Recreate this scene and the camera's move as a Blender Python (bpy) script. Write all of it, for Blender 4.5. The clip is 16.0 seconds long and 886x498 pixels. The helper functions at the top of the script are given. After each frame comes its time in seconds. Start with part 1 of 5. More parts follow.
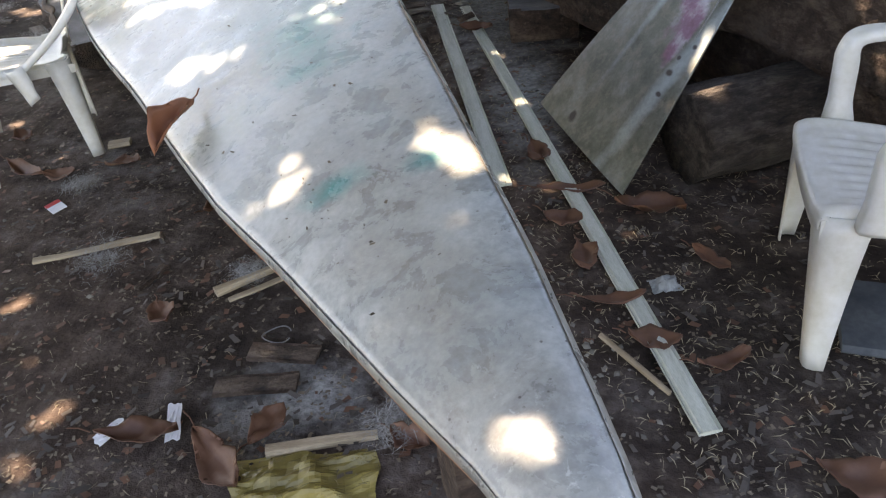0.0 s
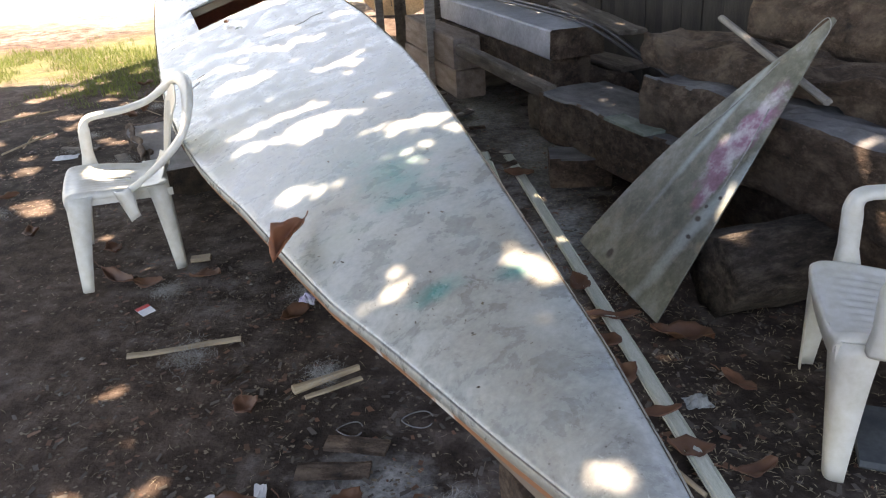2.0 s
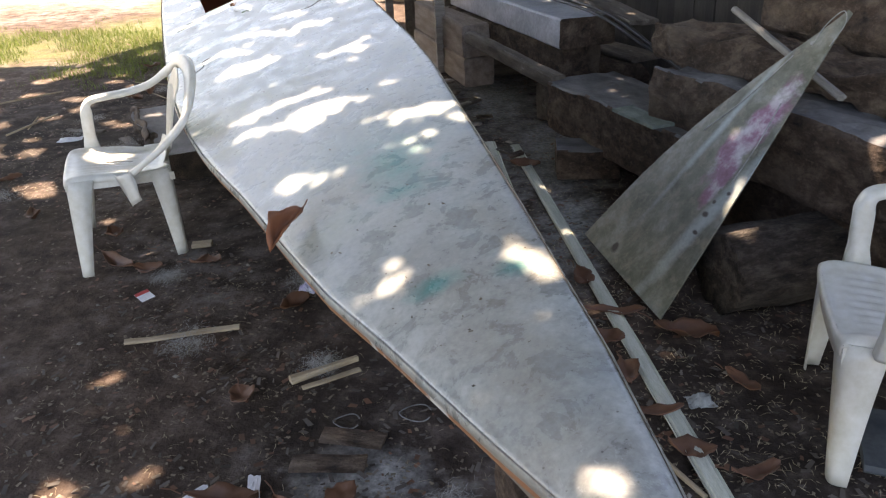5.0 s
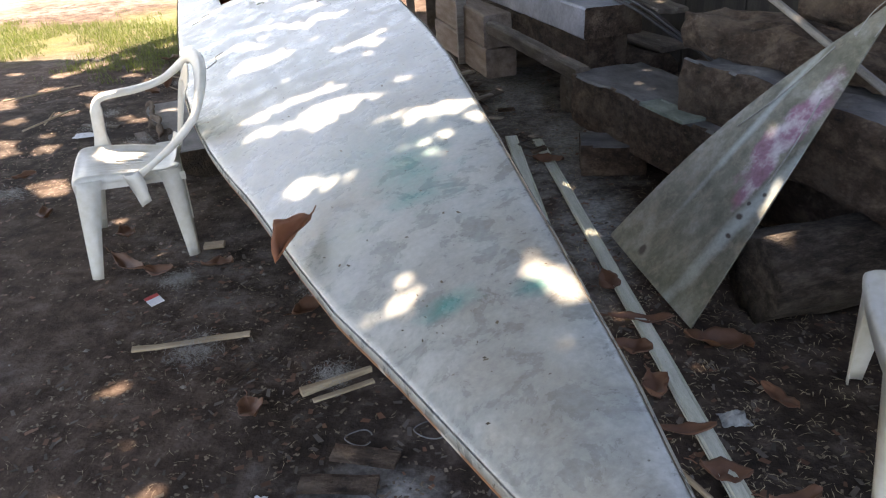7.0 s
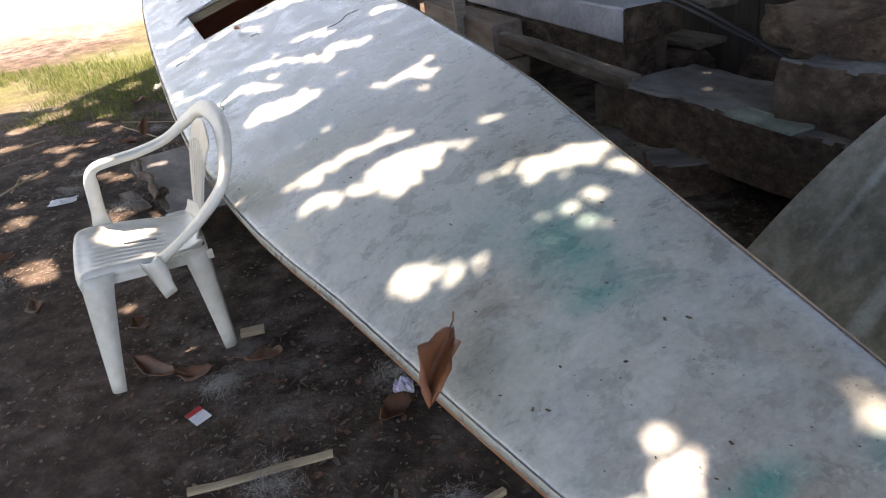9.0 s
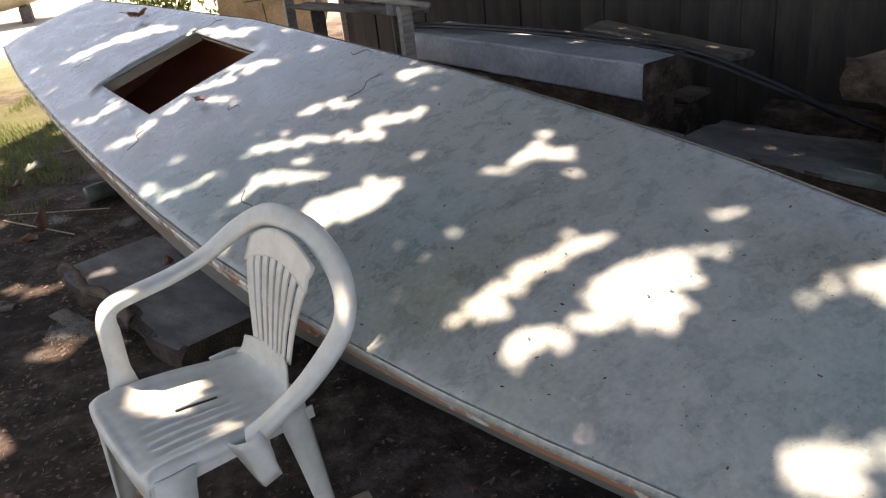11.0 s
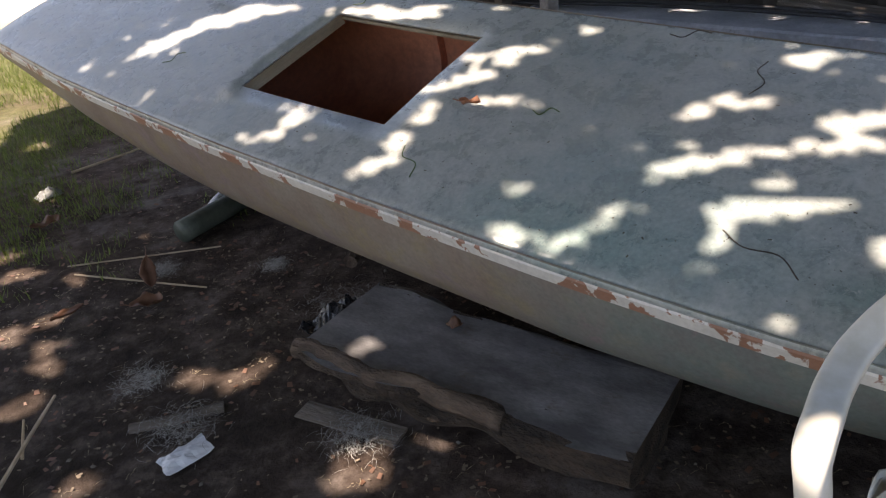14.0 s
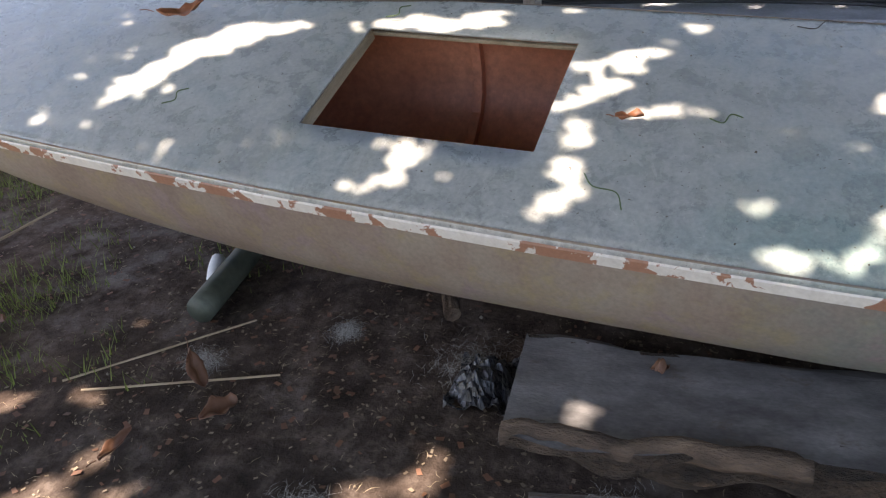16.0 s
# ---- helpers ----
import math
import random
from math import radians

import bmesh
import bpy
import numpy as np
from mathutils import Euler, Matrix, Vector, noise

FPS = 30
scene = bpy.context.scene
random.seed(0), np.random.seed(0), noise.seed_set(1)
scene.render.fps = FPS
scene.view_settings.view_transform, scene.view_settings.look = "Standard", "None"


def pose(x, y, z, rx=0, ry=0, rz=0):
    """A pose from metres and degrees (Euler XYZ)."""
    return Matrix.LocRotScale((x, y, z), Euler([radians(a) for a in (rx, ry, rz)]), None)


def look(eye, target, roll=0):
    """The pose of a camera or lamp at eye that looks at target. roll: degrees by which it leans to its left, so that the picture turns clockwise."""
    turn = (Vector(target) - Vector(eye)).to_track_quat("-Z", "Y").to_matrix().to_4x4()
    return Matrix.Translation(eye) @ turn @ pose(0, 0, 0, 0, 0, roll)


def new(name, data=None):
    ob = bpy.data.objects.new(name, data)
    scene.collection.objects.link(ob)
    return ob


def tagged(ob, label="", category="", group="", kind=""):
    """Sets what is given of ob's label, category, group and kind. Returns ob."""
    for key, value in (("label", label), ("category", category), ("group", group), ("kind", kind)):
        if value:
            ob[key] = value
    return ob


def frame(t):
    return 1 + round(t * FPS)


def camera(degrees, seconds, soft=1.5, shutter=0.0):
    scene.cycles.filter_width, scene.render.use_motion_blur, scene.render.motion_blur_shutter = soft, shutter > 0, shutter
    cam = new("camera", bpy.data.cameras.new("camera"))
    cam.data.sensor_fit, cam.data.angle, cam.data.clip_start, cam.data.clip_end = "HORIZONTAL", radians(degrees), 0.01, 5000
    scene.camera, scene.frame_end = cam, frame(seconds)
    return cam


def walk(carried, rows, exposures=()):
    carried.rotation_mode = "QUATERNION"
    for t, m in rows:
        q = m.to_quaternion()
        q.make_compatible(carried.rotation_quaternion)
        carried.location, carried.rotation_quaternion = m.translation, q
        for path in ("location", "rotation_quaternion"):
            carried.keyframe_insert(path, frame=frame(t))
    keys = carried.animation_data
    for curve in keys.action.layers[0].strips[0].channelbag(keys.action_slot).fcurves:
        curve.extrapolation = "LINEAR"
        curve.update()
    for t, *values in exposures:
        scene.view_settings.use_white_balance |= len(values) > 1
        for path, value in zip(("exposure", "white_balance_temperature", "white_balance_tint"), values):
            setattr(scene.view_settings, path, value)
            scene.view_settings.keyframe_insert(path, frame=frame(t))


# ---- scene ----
cam = camera(59.8, 16.0, 1.2)
PATH = [
    (0, (0.286, -0.163, 1.556), (0.132, 1.452, 0.386), -6.7),
    (0.5, (0.25, -0.316, 1.606), (0.106, 1.373, 0.545), -7.2),
    (1, (0.195, -0.453, 1.65), (0.032, 1.279, 0.663), -5.5),
    (1.5, (0.154, -0.503, 1.686), (-0.022, 1.289, 0.815), -4.7),
    (2, (0.14, -0.514, 1.684), (-0.03, 1.284, 0.826), -3.8),
    (2.5, (0.142, -0.51, 1.681), (-0.028, 1.287, 0.819), -3.7),
    (3, (0.161, -0.48, 1.671), (0.035, 1.312, 0.791), -4.3),
    (3.5, (0.173, -0.473, 1.671), (0.042, 1.318, 0.792), -3.8),
    (4, (0.165, -0.47, 1.672), (-0.007, 1.319, 0.794), -4.3),
    (4.2, (0.158, -0.469, 1.672), (-0.027, 1.317, 0.79), -4.4),
    (6.3, (0.156, -0.453, 1.681), (-0.016, 1.33, 0.791), -0.8),
    (6.5, (0.162, -0.425, 1.673), (-0.033, 1.354, 0.782), -1.8),
    (7, (0.165, -0.308, 1.666), (-0.085, 1.456, 0.757), -3.9),
    (7.5, (0.154, -0.145, 1.639), (-0.099, 1.615, 0.724), -3.2),
    (8, (-0.042, -0.057, 1.645), (-0.16, 1.723, 0.74), -5.5),
    (8.5, (-0.248, 0.046, 1.653), (-0.354, 1.814, 0.726), -6.6),
    (9, (-0.389, 0.29, 1.662), (-0.536, 2.066, 0.753), -8.2),
    (9.2, (-0.439, 0.388, 1.667), (-0.613, 2.175, 0.786), -7.9),
    (11.3, (-1.6, 1.162, 1.739), (-1.237, 2.93, 0.878), -7.1),
    (11.5, (-1.716, 1.22, 1.748), (-1.358, 2.973, 0.855), -8.0),
    (12, (-1.998, 1.492, 1.732), (-1.549, 3.226, 0.842), -8.8),
    (12.5, (-2.321, 1.794, 1.755), (-1.842, 3.526, 0.878), -7.9),
    (13, (-2.669, 1.993, 1.777), (-2.144, 3.677, 0.834), -9.3),
    (13.5, (-2.895, 2.279, 1.756), (-2.311, 3.939, 0.806), -8.7),
    (14, (-3.093, 2.58, 1.741), (-2.375, 4.194, 0.802), -4.9),
    (14.5, (-3.414, 2.818, 1.763), (-2.596, 4.379, 0.818), -5.9),
    (15, (-3.566, 3.105, 1.769), (-2.546, 4.604, 0.926), -5.4),
    (15.5, (-3.716, 3.444, 1.769), (-2.619, 4.856, 0.873), -3.8),
    (16, (-3.935, 3.732, 1.754), (-2.745, 5.016, 0.787), -4.3),
]
EXPOSURES = [(0.0, 2.65, 8500, 21), (4.0, 2.25, 8400, 21), (7.0, 2.4, 8250, 21), (9.0, 2.1, 8200, 22), (12.0, 1.5, 7950, 22), (14.0, 1.45, 7650, 22), (16.0, 2.1, 7600, 22)]
walk(cam, [(t, look(eye, target, roll)) for t, eye, target, roll in PATH], EXPOSURES)

# ---- light ----
SUN_AZ, SUN_EL = 312.0, 60.0  # degrees clockwise from +y, and above the horizon
TO_SUN = Vector((math.sin(radians(SUN_AZ)) * math.cos(radians(SUN_EL)), math.cos(radians(SUN_AZ)) * math.cos(radians(SUN_EL)), math.sin(radians(SUN_EL))))
world = bpy.data.worlds.new("sky")
scene.world = world
world.use_nodes = True
wn = world.node_tree
sky = wn.nodes.new("ShaderNodeTexSky")
sky.sky_type, sky.sun_disc = "NISHITA", False
sky.sun_elevation, sky.sun_rotation = radians(SUN_EL), radians(SUN_AZ)
wn.links.new(sky.outputs[0], wn.nodes["Background"].inputs[0])
wn.nodes["Background"].inputs[1].default_value = 0.115
sun = new("sun", bpy.data.lights.new("sun", "SUN"))
sun.data.energy, sun.data.angle, sun.data.color = 5.0, radians(0.55), (1.0, 0.95, 0.86)
sun.matrix_world = look(TO_SUN * 30, (0, 0, 0))


# ---- helpers for building ----
rng = random.Random(5)


def part(name, bm, material, parent=None, label="", smooth=False):
    """Links a bmesh as one mesh object, under a thing or a part."""
    me = bpy.data.meshes.new(name)
    bm.normal_update()
    bm.to_mesh(me)
    bm.free()
    if smooth:
        me.polygons.foreach_set("use_smooth", [True] * len(me.polygons))
    me.materials.append(material)
    ob = new(name, me)
    ob.parent = parent
    if label:
        tagged(ob, label)
    return ob


def thing(name, m, label, category, group="", kind=""):
    """An Empty at the base of a thing."""
    ob = new(name)
    ob.matrix_basis = m
    ob.empty_display_size = 0.1
    return tagged(ob, label, category, group, kind)


def solo(name, bm, material, label, category, m=None, group="", kind="", smooth=False):
    ob = part(name, bm, material, None, "", smooth)
    if m is not None:
        ob.matrix_basis = m
    return tagged(ob, label, category, group, kind)


def grid_mesh(rows, closed=False, caps=False):
    """A bmesh skinned over rows of points."""
    bm = bmesh.new()
    vs = [[bm.verts.new(p) for p in row] for row in rows]
    n = len(rows[0])
    for a, b in zip(vs, vs[1:]):
        for i in range(n if closed else n - 1):
            j = (i + 1) % n
            bm.faces.new((a[i], a[j], b[j], b[i]))
    if caps and closed:
        bm.faces.new(vs[0][::-1])
        bm.faces.new(vs[-1])
    bmesh.ops.recalc_face_normals(bm, faces=bm.faces)
    return bm


def thick(bm, t):
    """Gives a sheet a thickness on its inner side."""
    bmesh.ops.recalc_face_normals(bm, faces=bm.faces)
    return thicken(bm, t)


def thicken(bm, t):
    bm.normal_update()
    rim = [e for e in bm.edges if len(e.link_faces) == 1]
    faces = bm.faces[:]
    twin = {v: bm.verts.new(v.co - v.normal * t) for v in bm.verts[:]}
    for f in faces:
        bm.faces.new([twin[v] for v in reversed(f.verts)])
    for e in rim:
        u, v = e.verts
        loop = e.link_loops[0]
        if loop.vert is u:
            u, v = v, u
        bm.faces.new((u, v, twin[v], twin[u]))
    return bm


def sweep(path, profile, ups=None, caps=True):
    """A profile of (side, up) points carried along a path; up is kept near z."""
    rows = []
    for i, p in enumerate(path):
        p = Vector(p)
        d = (Vector(path[min(i + 1, len(path) - 1)]) - Vector(path[max(i - 1, 0)])).normalized()
        up = Vector(ups[i]) if ups else Vector((0, 0, 1))
        side = d.cross(up)
        if side.length < 1e-4:
            side = Vector((1, 0, 0))
        side.normalize()
        up = side.cross(d).normalized()
        prof = profile(i / (len(path) - 1)) if callable(profile) else profile
        rows.append([p + side * a + up * b for a, b in prof])
    return grid_mesh(rows, True, caps)


def ring(r, n=8, rz=None):
    return [(r * math.cos(2 * math.pi * i / n), (rz or r) * math.sin(2 * math.pi * i / n)) for i in range(n)]


def rect(w, h, b=0.2):
    c = min(w, h) * b
    w, h = w / 2, h / 2
    return [(w, h - c), (w - c, h), (-w + c, h), (-w, h - c), (-w, -h + c), (-w + c, -h), (w - c, -h), (w, -h + c)]


def smooth_path(pts, n=6):
    """A Catmull-Rom curve through the points."""
    pts = [Vector(p) for p in pts]
    pts = [2 * pts[0] - pts[1]] + pts + [2 * pts[-1] - pts[-2]]
    out = []
    for a, b, c, d in zip(pts, pts[1:], pts[2:], pts[3:]):
        for k in range(n):
            t = k / n
            out.append(0.5 * (2 * b + (c - a) * t + (2 * a - 5 * b + 4 * c - d) * t * t + (3 * b - a - 3 * c + d) * t ** 3))
    return out + [pts[-2]]


def rough_box(sx, sy, sz, seg=10, bump=0.01, seed=0, bevel=0.012, long=None):
    """A sawn timber along y, with slightly uneven faces and worn edges; its origin is the middle of the underside."""
    prof = rect(sx, sz, bevel / min(sx, sz) * 1.0)
    ext = []
    for (a, b), (c, d) in zip(prof, prof[1:] + prof[:1]):
        k = 7 if math.hypot(c - a, d - b) > 0.15 else 4 if math.hypot(c - a, d - b) > 0.06 else 1
        ext += [(a + (c - a) * i / k, b + (d - b) * i / k) for i in range(k)]
    rows = []
    for j in range(seg + 1):
        y = (j / seg - 0.5) * sy
        row = []
        for a, b in ext:
            v = noise.noise_vector(Vector((a * 6 + seed * 7.1, y * 3, b * 6))) * bump + noise.noise_vector(Vector((a * 19 + seed * 3.1, y * 11, b * 19))) * bump * 0.45
            row.append((a + v.x, y + (v.y if j in (0, seg) else 0), b + sz / 2 + v.z))
        rows.append(row)
    return grid_mesh(rows, True, True)


def log_mesh(length, r0, r1, n=18, seg=14, bump=0.02, seed=0, flat=None):
    """A log along y with bark ridges; flat: height above which it is sawn off level."""
    rows = []
    for j in range(seg + 1):
        f = j / seg
        r, y = r0 + (r1 - r0) * f, (f - 0.5) * length
        row = []
        for i in range(n):
            a = 2 * math.pi * i / n
            d = r + bump * noise.noise(Vector((math.cos(a) * 2.5 + seed * 3.3, y * 2.2, math.sin(a) * 2.5))) + 0.5 * bump * noise.noise(Vector((math.cos(a) * 9, y * 5 + seed, math.sin(a) * 9)))
            z = d * math.sin(a) + r
            if flat is not None:
                z = min(z, flat + 0.006 * noise.noise(Vector((a, y * 6, seed))))
            row.append((d * math.cos(a), y, z))
        rows.append(row)
    return grid_mesh(rows, True, True)


# ---- materials ----
def nodes_of(name):
    m = bpy.data.materials.new(name)
    m.use_nodes = True
    nt = m.node_tree
    return m, nt, nt.nodes["Principled BSDF"]


def noise_node(nt, vec, scale, detail=5.0, rough=0.6, distort=0.0):
    n = nt.nodes.new("ShaderNodeTexNoise")
    n.inputs["Scale"].default_value, n.inputs["Detail"].default_value = scale, detail
    n.inputs["Roughness"].default_value, n.inputs["Distortion"].default_value = rough, distort
    if vec is not None:
        nt.links.new(vec, n.inputs["Vector"])
    return n.outputs["Fac"]


def ramp(nt, fac, stops):
    r = nt.nodes.new("ShaderNodeValToRGB")
    while len(r.color_ramp.elements) < len(stops):
        r.color_ramp.elements.new(0.5)
    for e, (p, c) in zip(r.color_ramp.elements, stops):
        e.position = p
        e.color = (*c, 1) if len(c) == 3 else c
    nt.links.new(fac, r.inputs[0])
    return r.outputs[0]


def grey(v):
    return (v, v, v)


def mix(nt, fac, a, b, mode="MIX"):
    m = nt.nodes.new("ShaderNodeMix")
    m.data_type, m.blend_type = "RGBA", mode
    for sock, val in ((m.inputs[0], fac), (m.inputs[6], a), (m.inputs[7], b)):
        if hasattr(val, "default_value"):
            nt.links.new(val, sock)
        elif isinstance(val, (int, float)):
            sock.default_value = val
        else:
            sock.default_value = (*val, 1)
    return m.outputs[2]


def math_node(nt, op, a, b=0.0, clamp=False):
    m = nt.nodes.new("ShaderNodeMath")
    m.operation, m.use_clamp = op, clamp
    for sock, val in zip(m.inputs, (a, b)):
        if hasattr(val, "default_value"):
            nt.links.new(val, sock)
        else:
            sock.default_value = val
    return m.outputs[0]


def coords(nt, kind="Object", scale=(1, 1, 1)):
    tc = nt.nodes.new("ShaderNodeTexCoord")
    if scale == (1, 1, 1):
        return tc.outputs[kind]
    mp = nt.nodes.new("ShaderNodeMapping")
    mp.inputs["Scale"].default_value = scale
    nt.links.new(tc.outputs[kind], mp.inputs["Vector"])
    return mp.outputs[0]


def bump_into(nt, bsdf, height, strength=0.3, distance=0.01):
    b = nt.nodes.new("ShaderNodeBump")
    b.inputs["Strength"].default_value, b.inputs["Distance"].default_value = strength, distance
    nt.links.new(height, b.inputs["Height"])
    nt.links.new(b.outputs[0], bsdf.inputs["Normal"])


def surface(name, dark, light, scale=4.0, fine=40.0, rough=0.7, bump=0.3, dist=0.004, stretch=(1, 1, 1), spread=(0.35, 0.65), jitter=0.0, stain=None, stain_at=(0.6, 0.7), metal=0.0):
    """A two-scale procedural surface: broad mottling, fine grain, relief, optional stains."""
    m, nt, b = nodes_of(name)
    v = coords(nt, "Object", stretch)
    broad, grain = noise_node(nt, v, scale, 6), noise_node(nt, v, fine, 4)
    c = ramp(nt, broad, [(spread[0], dark), (spread[1], light)])
    c = mix(nt, 0.35, c, ramp(nt, grain, [(0.3, grey(0.35)), (0.7, grey(0.95))]), "OVERLAY")
    if stain:
        s = ramp(nt, noise_node(nt, v, scale * 1.7, 8, 0.7, 0.4), [(stain_at[0], grey(0)), (stain_at[1], grey(1))])
        c = mix(nt, s, c, stain)
    if jitter:
        oi = nt.nodes.new("ShaderNodeObjectInfo")
        hs = nt.nodes.new("ShaderNodeHueSaturation")
        nt.links.new(math_node(nt, "ADD", math_node(nt, "MULTIPLY", oi.outputs["Random"], 2 * jitter), 1 - jitter), hs.inputs["Value"])
        nt.links.new(c, hs.inputs["Color"])
        c = hs.outputs[0]
    nt.links.new(c, b.inputs["Base Color"])
    nt.links.new(ramp(nt, grain, [(0.2, grey(max(0.05, rough - 0.12))), (0.8, grey(min(1, rough + 0.1)))]), b.inputs["Roughness"])
    b.inputs["Metallic"].default_value = metal
    bump_into(nt, b, math_node(nt, "ADD", grain, math_node(nt, "MULTIPLY", broad, 1.5)), bump, dist)
    return m


def spots(nt, vec, places, soft, ragged, scale=7.0):
    """1 near the given (x, y, radius) places of an object, with a ragged edge."""
    sep = nt.nodes.new("ShaderNodeSeparateXYZ")
    nt.links.new(vec, sep.inputs[0])
    rag = math_node(nt, "MULTIPLY", math_node(nt, "SUBTRACT", noise_node(nt, vec, scale, 6, 0.65), 0.5), ragged)
    total = None
    for x, y, rx, ry in places:
        dx = math_node(nt, "DIVIDE", math_node(nt, "SUBTRACT", sep.outputs[0], x), rx)
        dy = math_node(nt, "DIVIDE", math_node(nt, "SUBTRACT", sep.outputs[1], y), ry)
        d = math_node(nt, "SQRT", math_node(nt, "ADD", math_node(nt, "MULTIPLY", dx, dx), math_node(nt, "MULTIPLY", dy, dy)))
        f = math_node(nt, "DIVIDE", math_node(nt, "SUBTRACT", math_node(nt, "ADD", 1.0, rag), d), soft, True)
        total = f if total is None else math_node(nt, "MAXIMUM", total, f)
    return total


def deck_paint():
    m, nt, b = nodes_of("sanded_deck_paint")
    v = coords(nt)
    n1, n2, n3 = noise_node(nt, v, 2.0, 7, 0.66, 0.3), noise_node(nt, v, 9, 7, 0.7, 0.4), noise_node(nt, v, 60, 4)
    n4 = noise_node(nt, coords(nt, "Object", (1, 0.25, 1)), 16, 6, 0.7)
    c = ramp(nt, n1, [(0.30, (0.41, 0.47, 0.49)), (0.42, (0.47, 0.51, 0.51)), (0.50, (0.54, 0.56, 0.54)), (0.58, (0.48, 0.50, 0.50)), (0.70, (0.59, 0.60, 0.57))])
    c = mix(nt, ramp(nt, n2, [(0.50, grey(0)), (0.58, grey(0.45)), (0.68, grey(0.85))]), c, (0.66, 0.68, 0.66))
    c = mix(nt, ramp(nt, n2, [(0.34, grey(0.22)), (0.48, grey(0))]), c, (0.36, 0.39, 0.39))
    c = mix(nt, ramp(nt, n4, [(0.50, grey(0)), (0.68, grey(0.2))]), c, (0.40, 0.42, 0.41))
    wash = spots(nt, v, [(-0.35, 3.9, 0.4, 0.9), (-0.2, 2.9, 0.5, 0.6), (0.1, 1.6, 0.4, 0.4)], 1.0, 1.2, 3)
    c = mix(nt, math_node(nt, "MULTIPLY", wash, 0.5), c, (0.33, 0.47, 0.47))
    warm = spots(nt, v, [(0.06, 0.1, 0.3, 0.5), (0.25, 0.7, 0.12, 0.5), (0.38, 1.1, 0.12, 0.35), (-0.1, 1.35, 0.25, 0.18), (0.05, 0.55, 0.2, 0.15), (0.3, 1.9, 0.2, 0.2), (-0.2, 2.6, 0.5, 0.3), (0.1, 0.4, 0.35, 0.8)], 1.0, 2.2, 5)
    c = mix(nt, math_node(nt, "MULTIPLY", warm, 0.55), c, ramp(nt, n2, [(0.36, (0.22, 0.175, 0.125)), (0.5, (0.32, 0.265, 0.20)), (0.62, (0.42, 0.40, 0.34))]))
    lime = spots(nt, v, [(-0.2, 1.15, 0.2, 0.2), (-0.3, 2.7, 0.4, 0.25), (-0.4, 2.2, 0.15, 0.2)], 1.0, 1.8, 6)
    c = mix(nt, math_node(nt, "MULTIPLY", lime, 0.4), c, (0.52, 0.54, 0.36))
    teal = spots(nt, v, [(0.14, 1.34, 0.15, 0.30), (0.02, 0.60, 0.10, 0.06), (0.20, 0.53, 0.06, 0.05), (0.10, 1.16, 0.10, 0.10)], 1.1, 2.2, 8)
    c = mix(nt, math_node(nt, "MULTIPLY", teal, 0.95), c, (0.08, 0.33, 0.31))
    pale_teal = spots(nt, v, [(-0.5, 4.25, 0.18, 0.55), (-0.45, 3.3, 0.15, 0.3)], 1.1, 2.2, 8)
    c = mix(nt, math_node(nt, "MULTIPLY", pale_teal, 0.5), c, (0.12, 0.33, 0.33))
    vo = nt.nodes.new("ShaderNodeTexVoronoi")
    vo.inputs["Scale"].default_value = 42
    nt.links.new(v, vo.inputs["Vector"])
    speck = math_node(nt, "MULTIPLY", ramp(nt, vo.outputs["Distance"], [(0.07, grey(1)), (0.12, grey(0))]), ramp(nt, noise_node(nt, v, 7, 4, 0.7), [(0.50, grey(0)), (0.56, grey(0.85))]))
    scuff = ramp(nt, noise_node(nt, v, 24, 8, 0.75, 1.2), [(0.60, grey(0)), (0.66, grey(0.7))])
    c = mix(nt, math_node(nt, "MULTIPLY", scuff, ramp(nt, n1, [(0.4, grey(0)), (0.6, grey(1))])), c, (0.80, 0.81, 0.79))
    c = mix(nt, 0.3, c, ramp(nt, n3, [(0.3, grey(0.25)), (0.7, grey(0.8))]), "OVERLAY")
    c = mix(nt, 1.0, c, (0.775, 0.775, 0.755), "MULTIPLY")
    c = mix(nt, speck, c, (0.07, 0.055, 0.045))
    b.inputs["IOR"].default_value = 1.6
    nt.links.new(c, b.inputs["Base Color"])
    nt.links.new(ramp(nt, n2, [(0.35, grey(0.2)), (0.65, grey(0.42))]), b.inputs["Roughness"])
    bump_into(nt, b, math_node(nt, "ADD", n2, math_node(nt, "MULTIPLY", n3, 0.3)), 0.35, 0.004)
    return m


